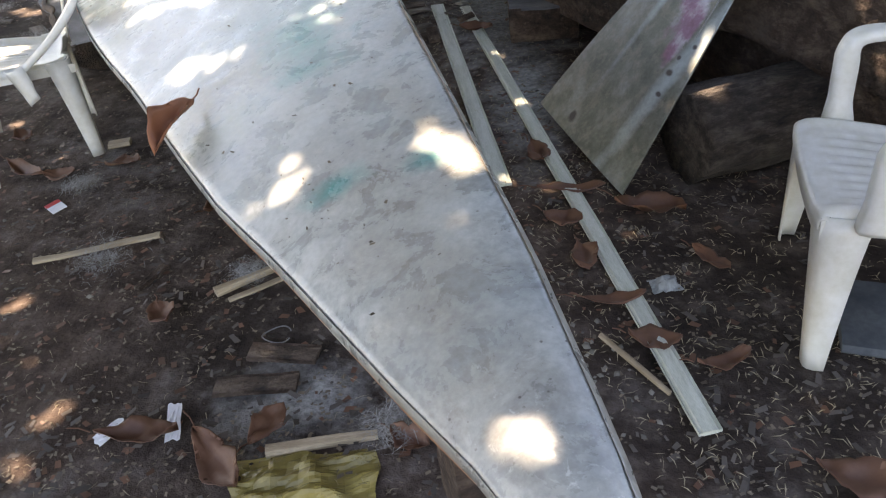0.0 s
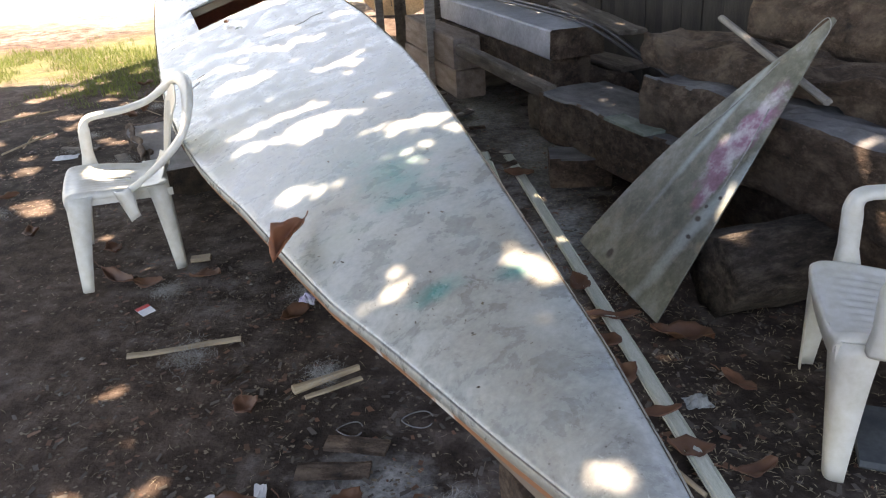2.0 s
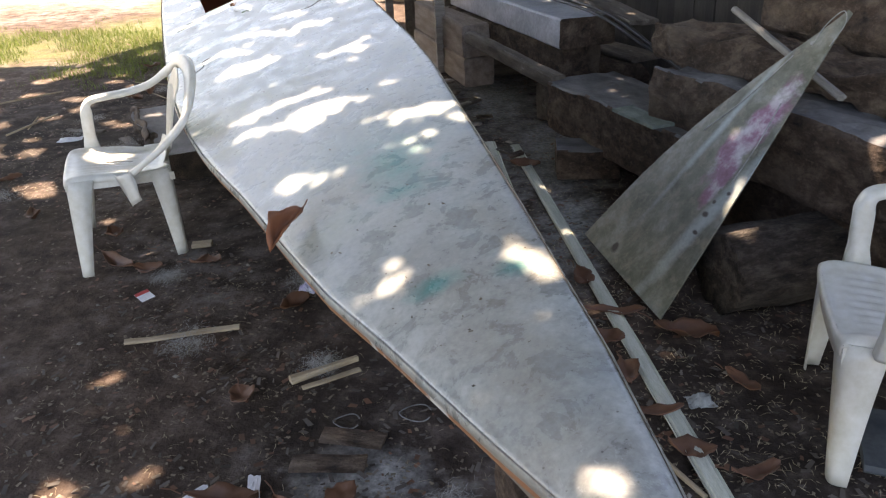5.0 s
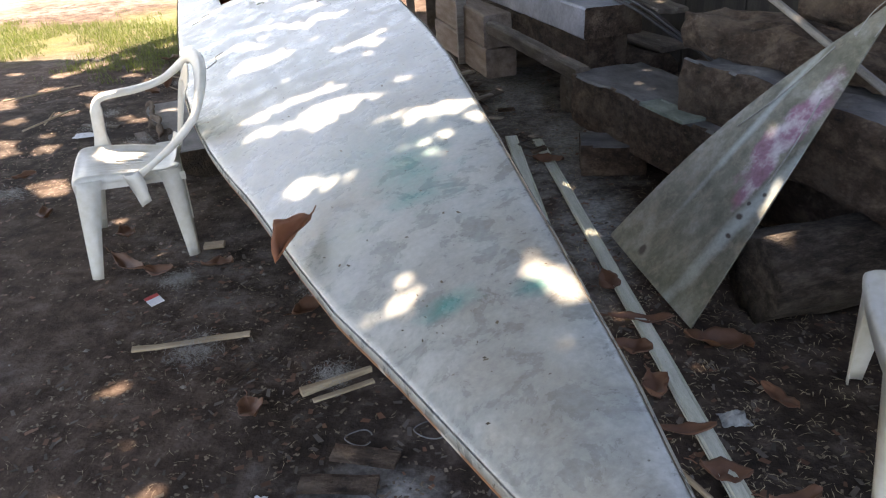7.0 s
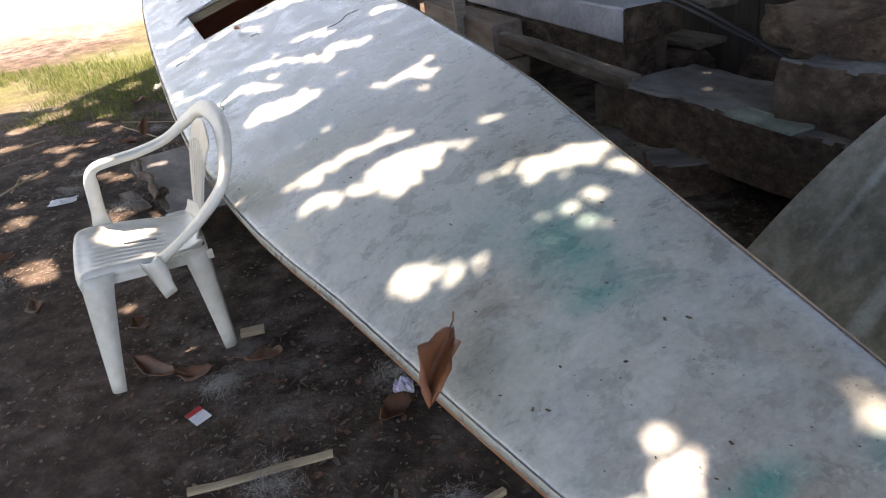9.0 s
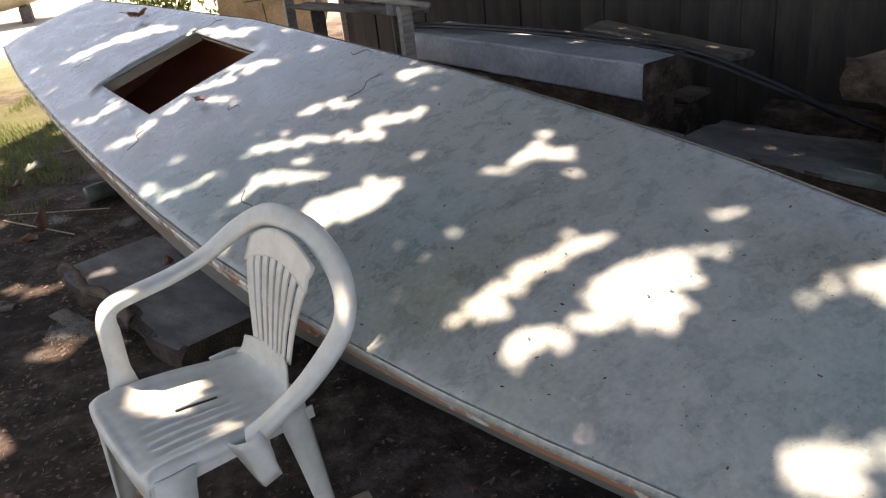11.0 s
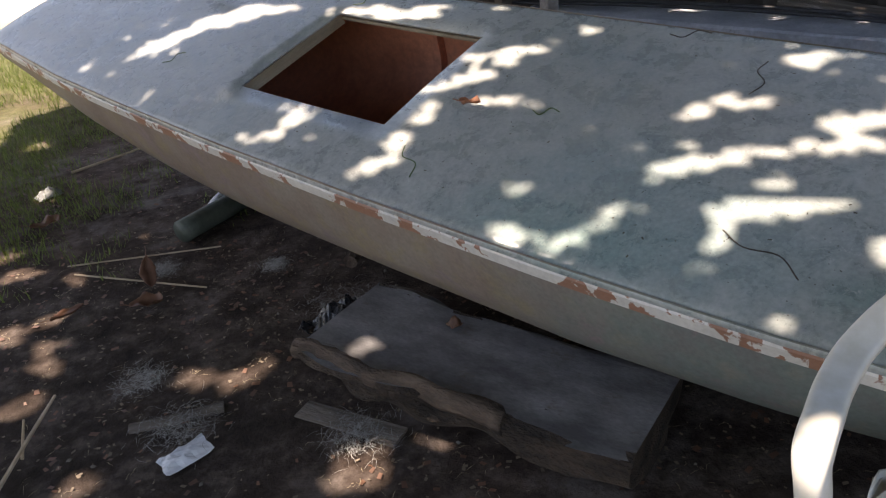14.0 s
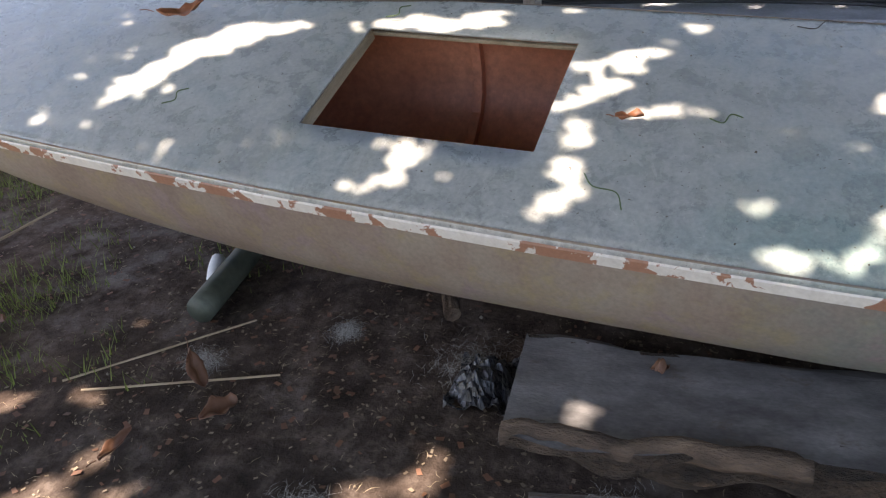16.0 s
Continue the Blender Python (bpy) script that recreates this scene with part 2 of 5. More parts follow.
def hull_paint():
    m, nt, b = nodes_of("hull_fairing_paint")
    v = coords(nt)
    n1, n2, n3 = noise_node(nt, v, 2.5, 7, 0.6), noise_node(nt, v, 9, 6, 0.65), noise_node(nt, v, 60, 3)
    c = ramp(nt, n1, [(0.32, (0.31, 0.24, 0.20)), (0.5, (0.43, 0.35, 0.28)), (0.66, (0.47, 0.42, 0.34))])
    c = mix(nt, ramp(nt, n2, [(0.50, grey(0)), (0.66, grey(0.55))]), c, (0.50, 0.42, 0.21))
    aft = spots(nt, v, [(-0.6, 2.8, 2.0, 1.9)], 0.5, 0.8, 3)
    c = mix(nt, math_node(nt, "MULTIPLY", aft, 0.8), c, ramp(nt, n2, [(0.35, (0.28, 0.31, 0.30)), (0.55, (0.25, 0.35, 0.33)), (0.75, (0.38, 0.38, 0.34))]))
    c = mix(nt, ramp(nt, noise_node(nt, v, 4, 6, 0.7, 0.6), [(0.56, grey(0)), (0.64, grey(0.7))]), c, (0.42, 0.33, 0.33))
    # Two orange glints of light on the hull side, put into the paint.
    c = mix(nt, spots(nt, v, [(-0.70, 4.95, 0.05, 0.05), (-0.70, 5.25, 0.04, 0.03)], 0.4, 1.6, 14), c, (0.52, 0.22, 0.11))
    c = mix(nt, 0.25, c, ramp(nt, n3, [(0.3, grey(0.3)), (0.7, grey(0.8))]), "OVERLAY")
    c = mix(nt, 1.0, c, (0.60, 0.58, 0.585), "MULTIPLY")
    nt.links.new(c, b.inputs["Base Color"])
    b.inputs["Roughness"].default_value = 0.6
    bump_into(nt, b, n2, 0.2, 0.004)
    return m


def rail_paint(name, bare, lo, hi):
    """Cream paint with flaked patches that show the brown wood."""
    m, nt, b = nodes_of(name)
    v = coords(nt, "Object", (1, 1, 1))
    n1, n2, n3 = noise_node(nt, v, 5.5, 3, 0.55), noise_node(nt, v, 22, 5, 0.65, 0.5), noise_node(nt, v, 70, 3)
    f = math_node(nt, "ADD", math_node(nt, "MULTIPLY", n1, 0.65), math_node(nt, "MULTIPLY", n2, 0.35))
    c = mix(nt, ramp(nt, f, [(lo, grey(0)), (hi, grey(1))]), ramp(nt, n2, [(0.3, (0.60, 0.58, 0.53)), (0.6, (0.72, 0.70, 0.64))]), bare)
    c = mix(nt, 0.2, c, ramp(nt, n3, [(0.3, grey(0.3)), (0.7, grey(0.8))]), "OVERLAY")
    nt.links.new(c, b.inputs["Base Color"])
    b.inputs["Roughness"].default_value = 0.5
    bump_into(nt, b, f, 0.3, 0.003)
    return m


def earth():
    m, nt, b = nodes_of("trodden_earth")
    v = coords(nt)
    n1, n2, n3, n4 = noise_node(nt, v, 0.9, 6, 0.6), noise_node(nt, v, 6, 7, 0.7), noise_node(nt, v, 38, 5, 0.7), noise_node(nt, v, 160, 3)
    c = ramp(nt, n2, [(0.30, (0.040, 0.027, 0.020)), (0.5, (0.115, 0.080, 0.061)), (0.68, (0.225, 0.17, 0.135))])
    ash = math_node(nt, "MULTIPLY", ramp(nt, n1, [(0.48, grey(0)), (0.66, grey(0.8))]), ramp(nt, n2, [(0.4, grey(0)), (0.65, grey(1))]))
    c = mix(nt, ash, c, (0.33, 0.31, 0.29))
    c = mix(nt, ramp(nt, n3, [(0.62, grey(0)), (0.72, grey(0.6))]), c, (0.27, 0.22, 0.16))
    c = mix(nt, ramp(nt, n4, [(0.68, grey(0)), (0.74, grey(0.5))]), c, (0.38, 0.33, 0.25))
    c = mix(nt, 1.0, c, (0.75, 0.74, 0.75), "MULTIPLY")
    # Darker soil on the right; shade under and beside the hull is painted in.
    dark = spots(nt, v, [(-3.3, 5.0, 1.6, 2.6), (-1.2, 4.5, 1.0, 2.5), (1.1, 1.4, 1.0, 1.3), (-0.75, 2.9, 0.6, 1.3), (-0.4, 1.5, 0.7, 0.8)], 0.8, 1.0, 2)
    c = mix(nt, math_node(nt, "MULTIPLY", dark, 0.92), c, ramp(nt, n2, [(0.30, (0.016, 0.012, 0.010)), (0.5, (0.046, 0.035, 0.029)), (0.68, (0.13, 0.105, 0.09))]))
    pale = spots(nt, v, [(-5.3, 5.6, 1.5, 3.0)], 0.8, 1.0, 2)
    c = mix(nt, math_node(nt, "MULTIPLY", pale, 0.2), c, ramp(nt, n2, [(0.35, (0.20, 0.15, 0.115)), (0.65, (0.38, 0.31, 0.245))]))
    ashy = spots(nt, v, [(0.0, 5.7, 0.5, 1.4), (0.36, 4.4, 0.42, 1.2), (0.45, 3.2, 0.25, 0.8), (-0.3, 1.3, 0.3, 0.2)], 0.9, 2.0, 6)
    c = mix(nt, math_node(nt, "MULTIPLY", ashy, 0.85), c, ramp(nt, n3, [(0.35, (0.20, 0.205, 0.195)), (0.65, (0.48, 0.47, 0.45))]))
    sand = spots(nt, v, [(-6.0, 26.0, 16.0, 15.5), (-18.0, 10.0, 11.0, 12.0)], 0.35, 0.3, 1.5)
    c = mix(nt, sand, c, ramp(nt, n3, [(0.3, (0.42, 0.37, 0.29)), (0.7, (0.58, 0.53, 0.44))]))
    green = spots(nt, v, [(-4.7, 13.5, 1.1, 3.6), (-4.4, 9.0, 1.4, 1.9), (-6.5, 8.2, 2.4, 1.5), (-3.6, 11.5, 1.0, 2.0)], 0.6, 1.3, 2.5)
    c = mix(nt, math_node(nt, "MULTIPLY", green, 0.7), c, ramp(nt, n3, [(0.35, (0.07, 0.085, 0.025)), (0.65, (0.18, 0.19, 0.07))]))
    nt.links.new(c, b.inputs["Base Color"])
    b.inputs["Roughness"].default_value = 0.95
    b.inputs["Specular IOR Level"].default_value = 0.15
    bump_into(nt, b, math_node(nt, "ADD", math_node(nt, "MULTIPLY", n2, 2), n3), 0.7, 0.012)
    return m


def leaf_material(name, a, b_, through_light=0.25, rough=0.55):
    m, nt, b = nodes_of(name)
    oi = nt.nodes.new("ShaderNodeNewGeometry")
    v = coords(nt)
    n = noise_node(nt, v, 18, 5)
    c = mix(nt, n, a, b_)
    hs = nt.nodes.new("ShaderNodeHueSaturation")
    nt.links.new(math_node(nt, "ADD", math_node(nt, "MULTIPLY", oi.outputs["Random Per Island"], 0.7), 0.65), hs.inputs["Value"])
    nt.links.new(c, hs.inputs["Color"])
    nt.links.new(hs.outputs[0], b.inputs["Base Color"])
    b.inputs["Roughness"].default_value = rough
    if through_light:
        tr, ms = nt.nodes.new("ShaderNodeBsdfTranslucent"), nt.nodes.new("ShaderNodeMixShader")
        nt.links.new(hs.outputs[0], tr.inputs[0])
        ms.inputs[0].default_value = through_light
        nt.links.new(b.outputs[0], ms.inputs[1])
        nt.links.new(tr.outputs[0], ms.inputs[2])
        nt.links.new(ms.outputs[0], nt.nodes["Material Output"].inputs[0])
    return m


def rotten_wood(name, deep, mid, high, stretch=(1.3, 0.8, 1.3)):
    """Dark crumbling wood: chunky lumps with black crevices and a few pale scars."""
    m, nt, b = nodes_of(name)
    v = coords(nt, "Object", stretch)
    n1, n2, n3 = noise_node(nt, v, 9, 8, 0.74, 0.1), noise_node(nt, v, 30, 6, 0.7), noise_node(nt, v, 3, 4, 0.6)
    vo = nt.nodes.new("ShaderNodeTexVoronoi")
    vo.inputs["Scale"].default_value = 13
    vo.feature = "DISTANCE_TO_EDGE"
    warp = nt.nodes.new("ShaderNodeMixRGB")
    warp.inputs[0].default_value = 0.12
    nt.links.new(v, warp.inputs[1])
    nt.links.new(noise_node(nt, v, 6, 5, 0.7), warp.inputs[2])
    nt.links.new(warp.outputs[0], vo.inputs["Vector"])
    crack = ramp(nt, vo.outputs["Distance"], [(0.0, grey(0.0)), (0.12, grey(1.0))])
    c = ramp(nt, n1, [(0.34, deep), (0.50, mid), (0.68, high)])
    c = mix(nt, ramp(nt, n2, [(0.58, grey(0)), (0.70, grey(0.7))]), c, high)
    c = mix(nt, ramp(nt, n3, [(0.55, grey(0)), (0.68, grey(0.5))]), c, (high[0] * 0.9, high[1] * 0.95, high[2] * 1.0))
    c = mix(nt, math_node(nt, "MULTIPLY", math_node(nt, "SUBTRACT", 1.0, crack), 0.12), c, deep)
    nt.links.new(c, b.inputs["Base Color"])
    b.inputs["Roughness"].default_value = 0.9
    h = math_node(nt, "ADD", math_node(nt, "MULTIPLY", n1, 2.0), math_node(nt, "ADD", n2, math_node(nt, "MULTIPLY", crack, 0.1)))
    bump_into(nt, b, h, 1.0, 0.03)
    return m


M_DECK, M_HULL = deck_paint(), hull_paint()
M_RAIL = rail_paint("flaked_cream_paint", (0.33, 0.17, 0.11), 0.512, 0.527)
M_RAIL_BARE = rail_paint("bare_brown_rail", (0.36, 0.17, 0.09), 0.38, 0.44)
M_INNER = surface("red_brown_interior", (0.33, 0.105, 0.055), (0.50, 0.19, 0.11), 2, 30, 0.5, 0.15)
M_PLY = surface("raw_plywood", (0.20, 0.155, 0.10), (0.34, 0.275, 0.19), 3, 60, 0.75, 0.2, stretch=(1, 4, 4))
M_EARTH = earth()
M_PLASTIC = surface("aged_white_plastic", (0.66, 0.64, 0.56), (0.77, 0.75, 0.66), 3, 25, 0.38, 0.05, 0.002, stain=(0.50, 0.47, 0.42), stain_at=(0.66, 0.8))
M_BATTEN = surface("painted_batten_wood", (0.46, 0.48, 0.39), (0.64, 0.65, 0.54), 5, 60, 0.6, 0.2, stretch=(8, 1, 8), stain=(0.36, 0.33, 0.24), stain_at=(0.68, 0.76))
M_TIMBER = surface("weathered_timber", (0.075, 0.06, 0.048), (0.20, 0.165, 0.135), 3, 45, 0.85, 0.7, 0.012, stretch=(5, 1, 5), jitter=0.2, stain=(0.33, 0.31, 0.28), stain_at=(0.58, 0.7))
M_TIMBER_RED = rotten_wood("rotten_brown_timber", (0.026, 0.017, 0.012), (0.115, 0.074, 0.052), (0.28, 0.20, 0.145))
M_BARK = rotten_wood("ridged_bark", (0.022, 0.016, 0.013), (0.085, 0.065, 0.052), (0.22, 0.18, 0.145), (2.2, 0.8, 2.2))
M_GREYPAINT = surface("grey_painted_timber", (0.27, 0.29, 0.33), (0.42, 0.44, 0.48), 4, 40, 0.6, 0.3, stain=(0.20, 0.16, 0.14), stain_at=(0.66, 0.72))
M_DEADLEAF = leaf_material("dry_brown_leaf", (0.085, 0.038, 0.022), (0.20, 0.095, 0.055), 0.1, 0.55)
M_REDLEAF = leaf_material("rust_brown_leaf", (0.19, 0.065, 0.028), (0.36, 0.14, 0.065), 0.15, 0.5)
M_GREENLEAF = leaf_material("green_leaf", (0.04, 0.09, 0.02), (0.10, 0.16, 0.04), 0.15)
M_GRASS = leaf_material("grass_blade", (0.07, 0.11, 0.02), (0.22, 0.27, 0.065), 0.35)
M_STRAW = leaf_material("dry_straw", (0.30, 0.24, 0.15), (0.48, 0.41, 0.28), 0.0, 0.8)
M_DARK = surface("dark_shed_boards", (0.018, 0.015, 0.013), (0.06, 0.05, 0.042), 2, 30, 0.9, 0.5, 0.01, stretch=(3, 3, 0.5), jitter=0.3)
M_RUBBER = surface("black_hose", (0.02, 0.02, 0.022), (0.05, 0.05, 0.055), 6, 60, 0.4, 0.1)

# ---- ground ----
def height(x, y):
    near = max(0.0, 1 - max(abs(x + 1.5) / 9, abs(y - 4) / 10))
    return near * (0.016 * noise.noise(Vector((x * 1.3, y * 1.3, 0))) + 0.007 * noise.noise(Vector((x * 6, y * 6, 3))) + 0.004 * noise.noise(Vector((x * 19, y * 19, 7)))) - 0.004


def spaced(lo, hi, step, far):
    mid = [lo + i * step for i in range(int((hi - lo) / step) + 1)]
    out, k = [], step
    while k < far:
        k *= 1.5
        out.append(k)
    return [lo - v for v in out[::-1]] + mid + [mid[-1] + v for v in out]


gx_, gy_ = spaced(-5.0, 2.2, 0.045, 900), spaced(-0.2, 9.5, 0.045, 900)
gm = bpy.data.meshes.new("ground")
gw = len(gx_)
gm.from_pydata([(x, y, height(x, y)) for y in gy_ for x in gx_], [], [(j * gw + i, j * gw + i + 1, (j + 1) * gw + i + 1, (j + 1) * gw + i) for j in range(len(gy_) - 1) for i in range(gw - 1)])
gm.polygons.foreach_set("use_smooth", [True] * len(gm.polygons))
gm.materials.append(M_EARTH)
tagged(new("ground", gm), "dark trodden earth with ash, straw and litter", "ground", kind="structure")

# ---- the boat ----
HEEL, YAW = 17.02, 23.44
BOAT = pose(0.1895, 0.5902, 0.7656, 0, -HEEL, YAW)
COS_H = math.cos(radians(HEEL))
# deck edge on the low and on the high side, station by station
LOW_EDGE = [(-0.32, -0.005), (-0.12, 0.024), (0.04, 0.064), (0.3, 0.12), (0.5, 0.163), (0.81, 0.24), (1.15, 0.298), (1.41, 0.337), (1.75, 0.39), (2.1, 0.457), (2.4, 0.505), (2.7, 0.54), (3.1, 0.575), (3.6, 0.603), (4.2, 0.614), (5.0, 0.609), (5.9, 0.590), (6.7, 0.556), (7.3, 0.523), (8.22, 0.425)]
HIGH_EDGE = [(-0.32, 0.13), (-0.19, 0.163), (0.0, 0.203), (0.17, 0.24), (0.45, 0.287), (0.62, 0.318), (0.85, 0.357), (1.12, 0.401), (1.37, 0.441), (1.77, 0.503), (2.25, 0.579), (2.75, 0.633), (3.2, 0.663), (3.7, 0.695), (4.4, 0.708), (5.1, 0.715), (5.75, 0.702), (6.4, 0.632), (7.25, 0.545), (8.22, 0.40)]
HATCH = (5.172, 6.045, -0.248, 0.418)


def edges(s):
    lo, hi = np.array(LOW_EDGE), np.array(HIGH_EDGE)
    return float(np.interp(s, lo[:, 0], lo[:, 1])), float(np.interp(s, hi[:, 0], hi[:, 1]))


def half_width(s):
    lo, hi = edges(s)
    return (lo + hi) / 2 - 0.008


def deck_mid(s):
    """Where the middle of the deck lies, across the boat."""
    lo, hi = edges(s)
    return (hi - lo) / 2


def sheer(s):
    return (-0.0034 * s + 0.00481 * s * s) * COS_H


def depth(s):
    """From deck to keel."""
    f = (s + 0.32) / 8.54
    return 0.17 + 0.43 * math.sin(math.pi * min(1, max(0, f * 0.86 + 0.10))) ** 0.8 + 0.06 * math.exp(-(((s - 6.3) / 1.2) ** 2)) + 0.085 * math.exp(-(((s - 6.4) / 1.5) ** 2))


def section(s, inset=0.0):
    """Half section from the deck edge to the keel, as (outward, down) in the boat's own frame."""
    w, d = half_width(s) - inset, depth(s) - inset
    f = max(0.0, min(1.0, (s - 4.5) / 3.7))
    full = max(0.0, min(1.0, (s - 2.6) / 1.6))
    slim = [(1.0, 0.0), (0.995, 0.14), (0.98, 0.30), (0.945, 0.46), (0.87, 0.62), (0.74, 0.76), (0.55, 0.87), (0.30, 0.955), (0.0, 1.0)]
    round_ = [(1.0, 0.0), (1.01, 0.15), (1.01, 0.32), (0.99, 0.50), (0.94, 0.66), (0.83, 0.79), (0.62, 0.90), (0.33, 0.97), (0.0, 1.0)]
    prof = [(a + (c - a) * full, b + (d - b) * full) for (a, b), (c, d) in zip(slim, round_)]
    g = max(0.0, min(1.0, (3.6 - s) / 2.2))
    return [(w * (a - 0.03 * f * (b ** 0.7) * (1 - b) - 0.75 * g * b * (1 - b)), d * b) for a, b in prof]


boat = thing("boat", BOAT, "long decked wooden boat hull, sanded patchy grey-white, propped on logs", "boat")
S_LIST = [-0.32 + 8.54 * i / 90 for i in range(91)]


def shell(inset, s_list):
    rows = []
    for s in s_list:
        h = section(s, inset)
        full = [(-a, b) for a, b in h] + [(a, b) for a, b in h[-2::-1]]
        rows.append([(a + deck_mid(s), s, sheer(s) - b - 0.012) for a, b in full])
    return rows


part("hull", grid_mesh(shell(0.0, S_LIST)), M_HULL, boat, "hull sides with beige, yellow and teal fairing patches", True)
part("lining", grid_mesh(shell(0.018, [s for s in S_LIST if 3.3 < s < 7.8])), M_INNER, boat, "red-brown painted inside of the hull", True)
for y0 in (4.6, 7.2):
    h = section(y0, 0.02)
    full = [(-a, b) for a, b in h] + [(a, b) for a, b in h[-2::-1]]
    bm = grid_mesh([[(a + deck_mid(y0), y0, sheer(y0) - b - 0.012) for a, b in full], [(a + deck_mid(y0), y0, sheer(y0) - 0.014) for a, b in full]])
    part("bulkhead", thick(bm, 0.018), M_INNER, boat)
for y0 in (5.69,):
    h = section(y0, 0.02)
    full = [(-a, b) for a, b in h] + [(a, b) for a, b in h[-2::-1]]
    rows = [[(a * k + deck_mid(y0), y0 + o, sheer(y0) - b * k - 0.012) for a, b in full] for k, o in ((1.0, -0.02), (0.93, -0.02), (0.93, 0.02), (1.0, 0.02))]
    part("rib", grid_mesh(rows), M_INNER, boat)

# transom
h = section(S_LIST[-1])
bm = bmesh.new()
bm.faces.new([bm.verts.new((a + deck_mid(S_LIST[-1]), S_LIST[-1], sheer(S_LIST[-1]) - b - 0.012)) for a, b in [(-a, b) for a, b in h] + [(a, b) for a, b in h[-2::-1]]])
part("transom", thick(bm, 0.02), M_HULL, boat)


def deck_mesh():
    """The deck with its hatch, a slight crown and a rounded edge, 14 mm thick."""
    y0, y1, x0, x1 = HATCH
    ss = sorted(set([round(s, 4) for s in S_LIST if min(abs(s - y0), abs(s - y1)) > 0.03] + [y0, y1]))
    bm = bmesh.new()
    rows = []
    for s in ss:
        w = half_width(s)
        m = deck_mid(s)
        inner = [-0.80 * w, -0.64 * w, x0 - m, -0.12 * w, 0.12 * w, x1 - m, 0.72 * w, 0.86 * w] if 4.4 < s < 7.0 else [w * k for k in (-0.80, -0.62, -0.42, -0.12, 0.12, 0.42, 0.66, 0.86)]
        e = min(1.0, w / 0.35)
        xs = [-w - 0.008, -w, -w + 0.012 * e, -w + 0.035 * e] + inner + [w - 0.035 * e, w - 0.012 * e, w, w + 0.008]
        if w < 0.06:
            xs = [w * k for k in (-1.1, -1, -0.9, -0.8, -0.7, -0.6, -0.45, -0.2, 0.2, 0.45, 0.6, 0.7, 0.8, 0.9, 1, 1.1)]
        drop = {0: -0.038, 1: -0.020, 2: -0.011, 3: -0.010, len(xs) - 4: -0.010, len(xs) - 3: -0.011, len(xs) - 2: -0.020, len(xs) - 1: -0.038}
        rows.append([bm.verts.new((x + m, s, sheer(s) + drop.get(i, 0.022 * (1 - (x / w) ** 2) - 0.012) + 0.003 * noise.noise(Vector((x * 3, s * 1.5, 2))))) for i, x in enumerate(xs)])
    for a, b in zip(rows, rows[1:]):
        for i in range(len(a) - 1):
            c = (a[i].co + a[i + 1].co + b[i].co + b[i + 1].co) / 4
            if y0 < c.y < y1 and x0 < c.x < x1:
                continue
            bm.faces.new((a[i], a[i + 1], b[i + 1], b[i]))
    bmesh.ops.recalc_face_normals(bm, faces=bm.faces)
    up = sum(f.normal.z for f in bm.faces)
    if up < 0:
        bmesh.ops.reverse_faces(bm, faces=bm.faces)
    thicken(bm, 0.012)
    return bm


part("deck", deck_mesh(), M_DECK, boat, "sanded grey-white deck with teal and brownish patches", True)

# rub rails: cream and flaked forward, bare brown further aft on the low side
for side in (-1, 1):
    for lo, hi, mat, label in ((2.95, 8.2, M_RAIL, "cream rub rail with flaked brown patches"), (-0.2, 2.95, M_RAIL_BARE, "bare brown rub rail")):
        path = [(deck_mid(s) + side * (half_width(s) + (0.002 if lo > 2 else -0.004)), s, sheer(s) - (0.062 if lo > 2 else 0.050)) for s in [lo + (hi - lo) * i / 40 for i in range(41)]]
        part("rub_rail", sweep(path, rect(0.022, 0.052 if lo > 2 else 0.034, 0.3)), mat, boat, label)
# hatch framing under the deck
y0, y1, x0, x1 = HATCH
for a, b, t in (((x0 - 0.012, y1), (x1 + 0.012, y1), 1), ((x0 - 0.012, y0), (x1 + 0.012, y0), -1)):
    bm = sweep([(a[0], a[1] + 0.012 * t, sheer(a[1]) - (0.034 if t > 0 else 0.020)), (b[0], b[1] + 0.012 * t, sheer(b[1]) - (0.034 if t > 0 else 0.020))], rect(0.02, 0.055 if t > 0 else 0.02, 0.1))
    part("hatch_beam", bm, M_PLY, boat, "raw plywood beam at the hatch")
for x, k in ((x0 - 0.011, -1), (x1 + 0.011, 1)):
    part("hatch_carlin", sweep([(x, y0, sheer(y0) - 0.03), (x, (y0 + y1) / 2, sheer(5.6) - 0.03), (x, y1, sheer(y1) - 0.03)], rect(0.018, 0.016, 0.1)), M_PLY, boat)


def on_deck(s, l, up=0.0):
    """World place on the deck, s along and l across the boat."""
    return BOAT @ Vector((l, s, sheer(s) + 0.006 + up))


# ---- white plastic armchairs ----
def arc_leg(top, foot, w0, w1, out):
    """A tapered, folded plastic leg."""
    rows = []
    top, foot = Vector(top), Vector(foot)
    ox, oy = out
    for k in range(9):
        f = k / 8
        c = top.lerp(foot, f)
        w = w0 + (w1 - w0) * f ** 0.8
        row = []
        for a in (-1, -0.6, -0.2, 0.15, 0.5, 1.0):
            # the fold is rounded, and points outward
            u = Vector((-ox * max(0, -a) * w * 0.9, -oy * max(0, a) * w, 0))
            r = 0.012 * (1 - min(1, abs(a) * 2)) 
            row.append(c + u + Vector((-ox * r * 0.5, -oy * r * 0.5, 0)))
        rows.append(row)
    bm = grid_mesh(rows)
    return thick(bm, 0.006)


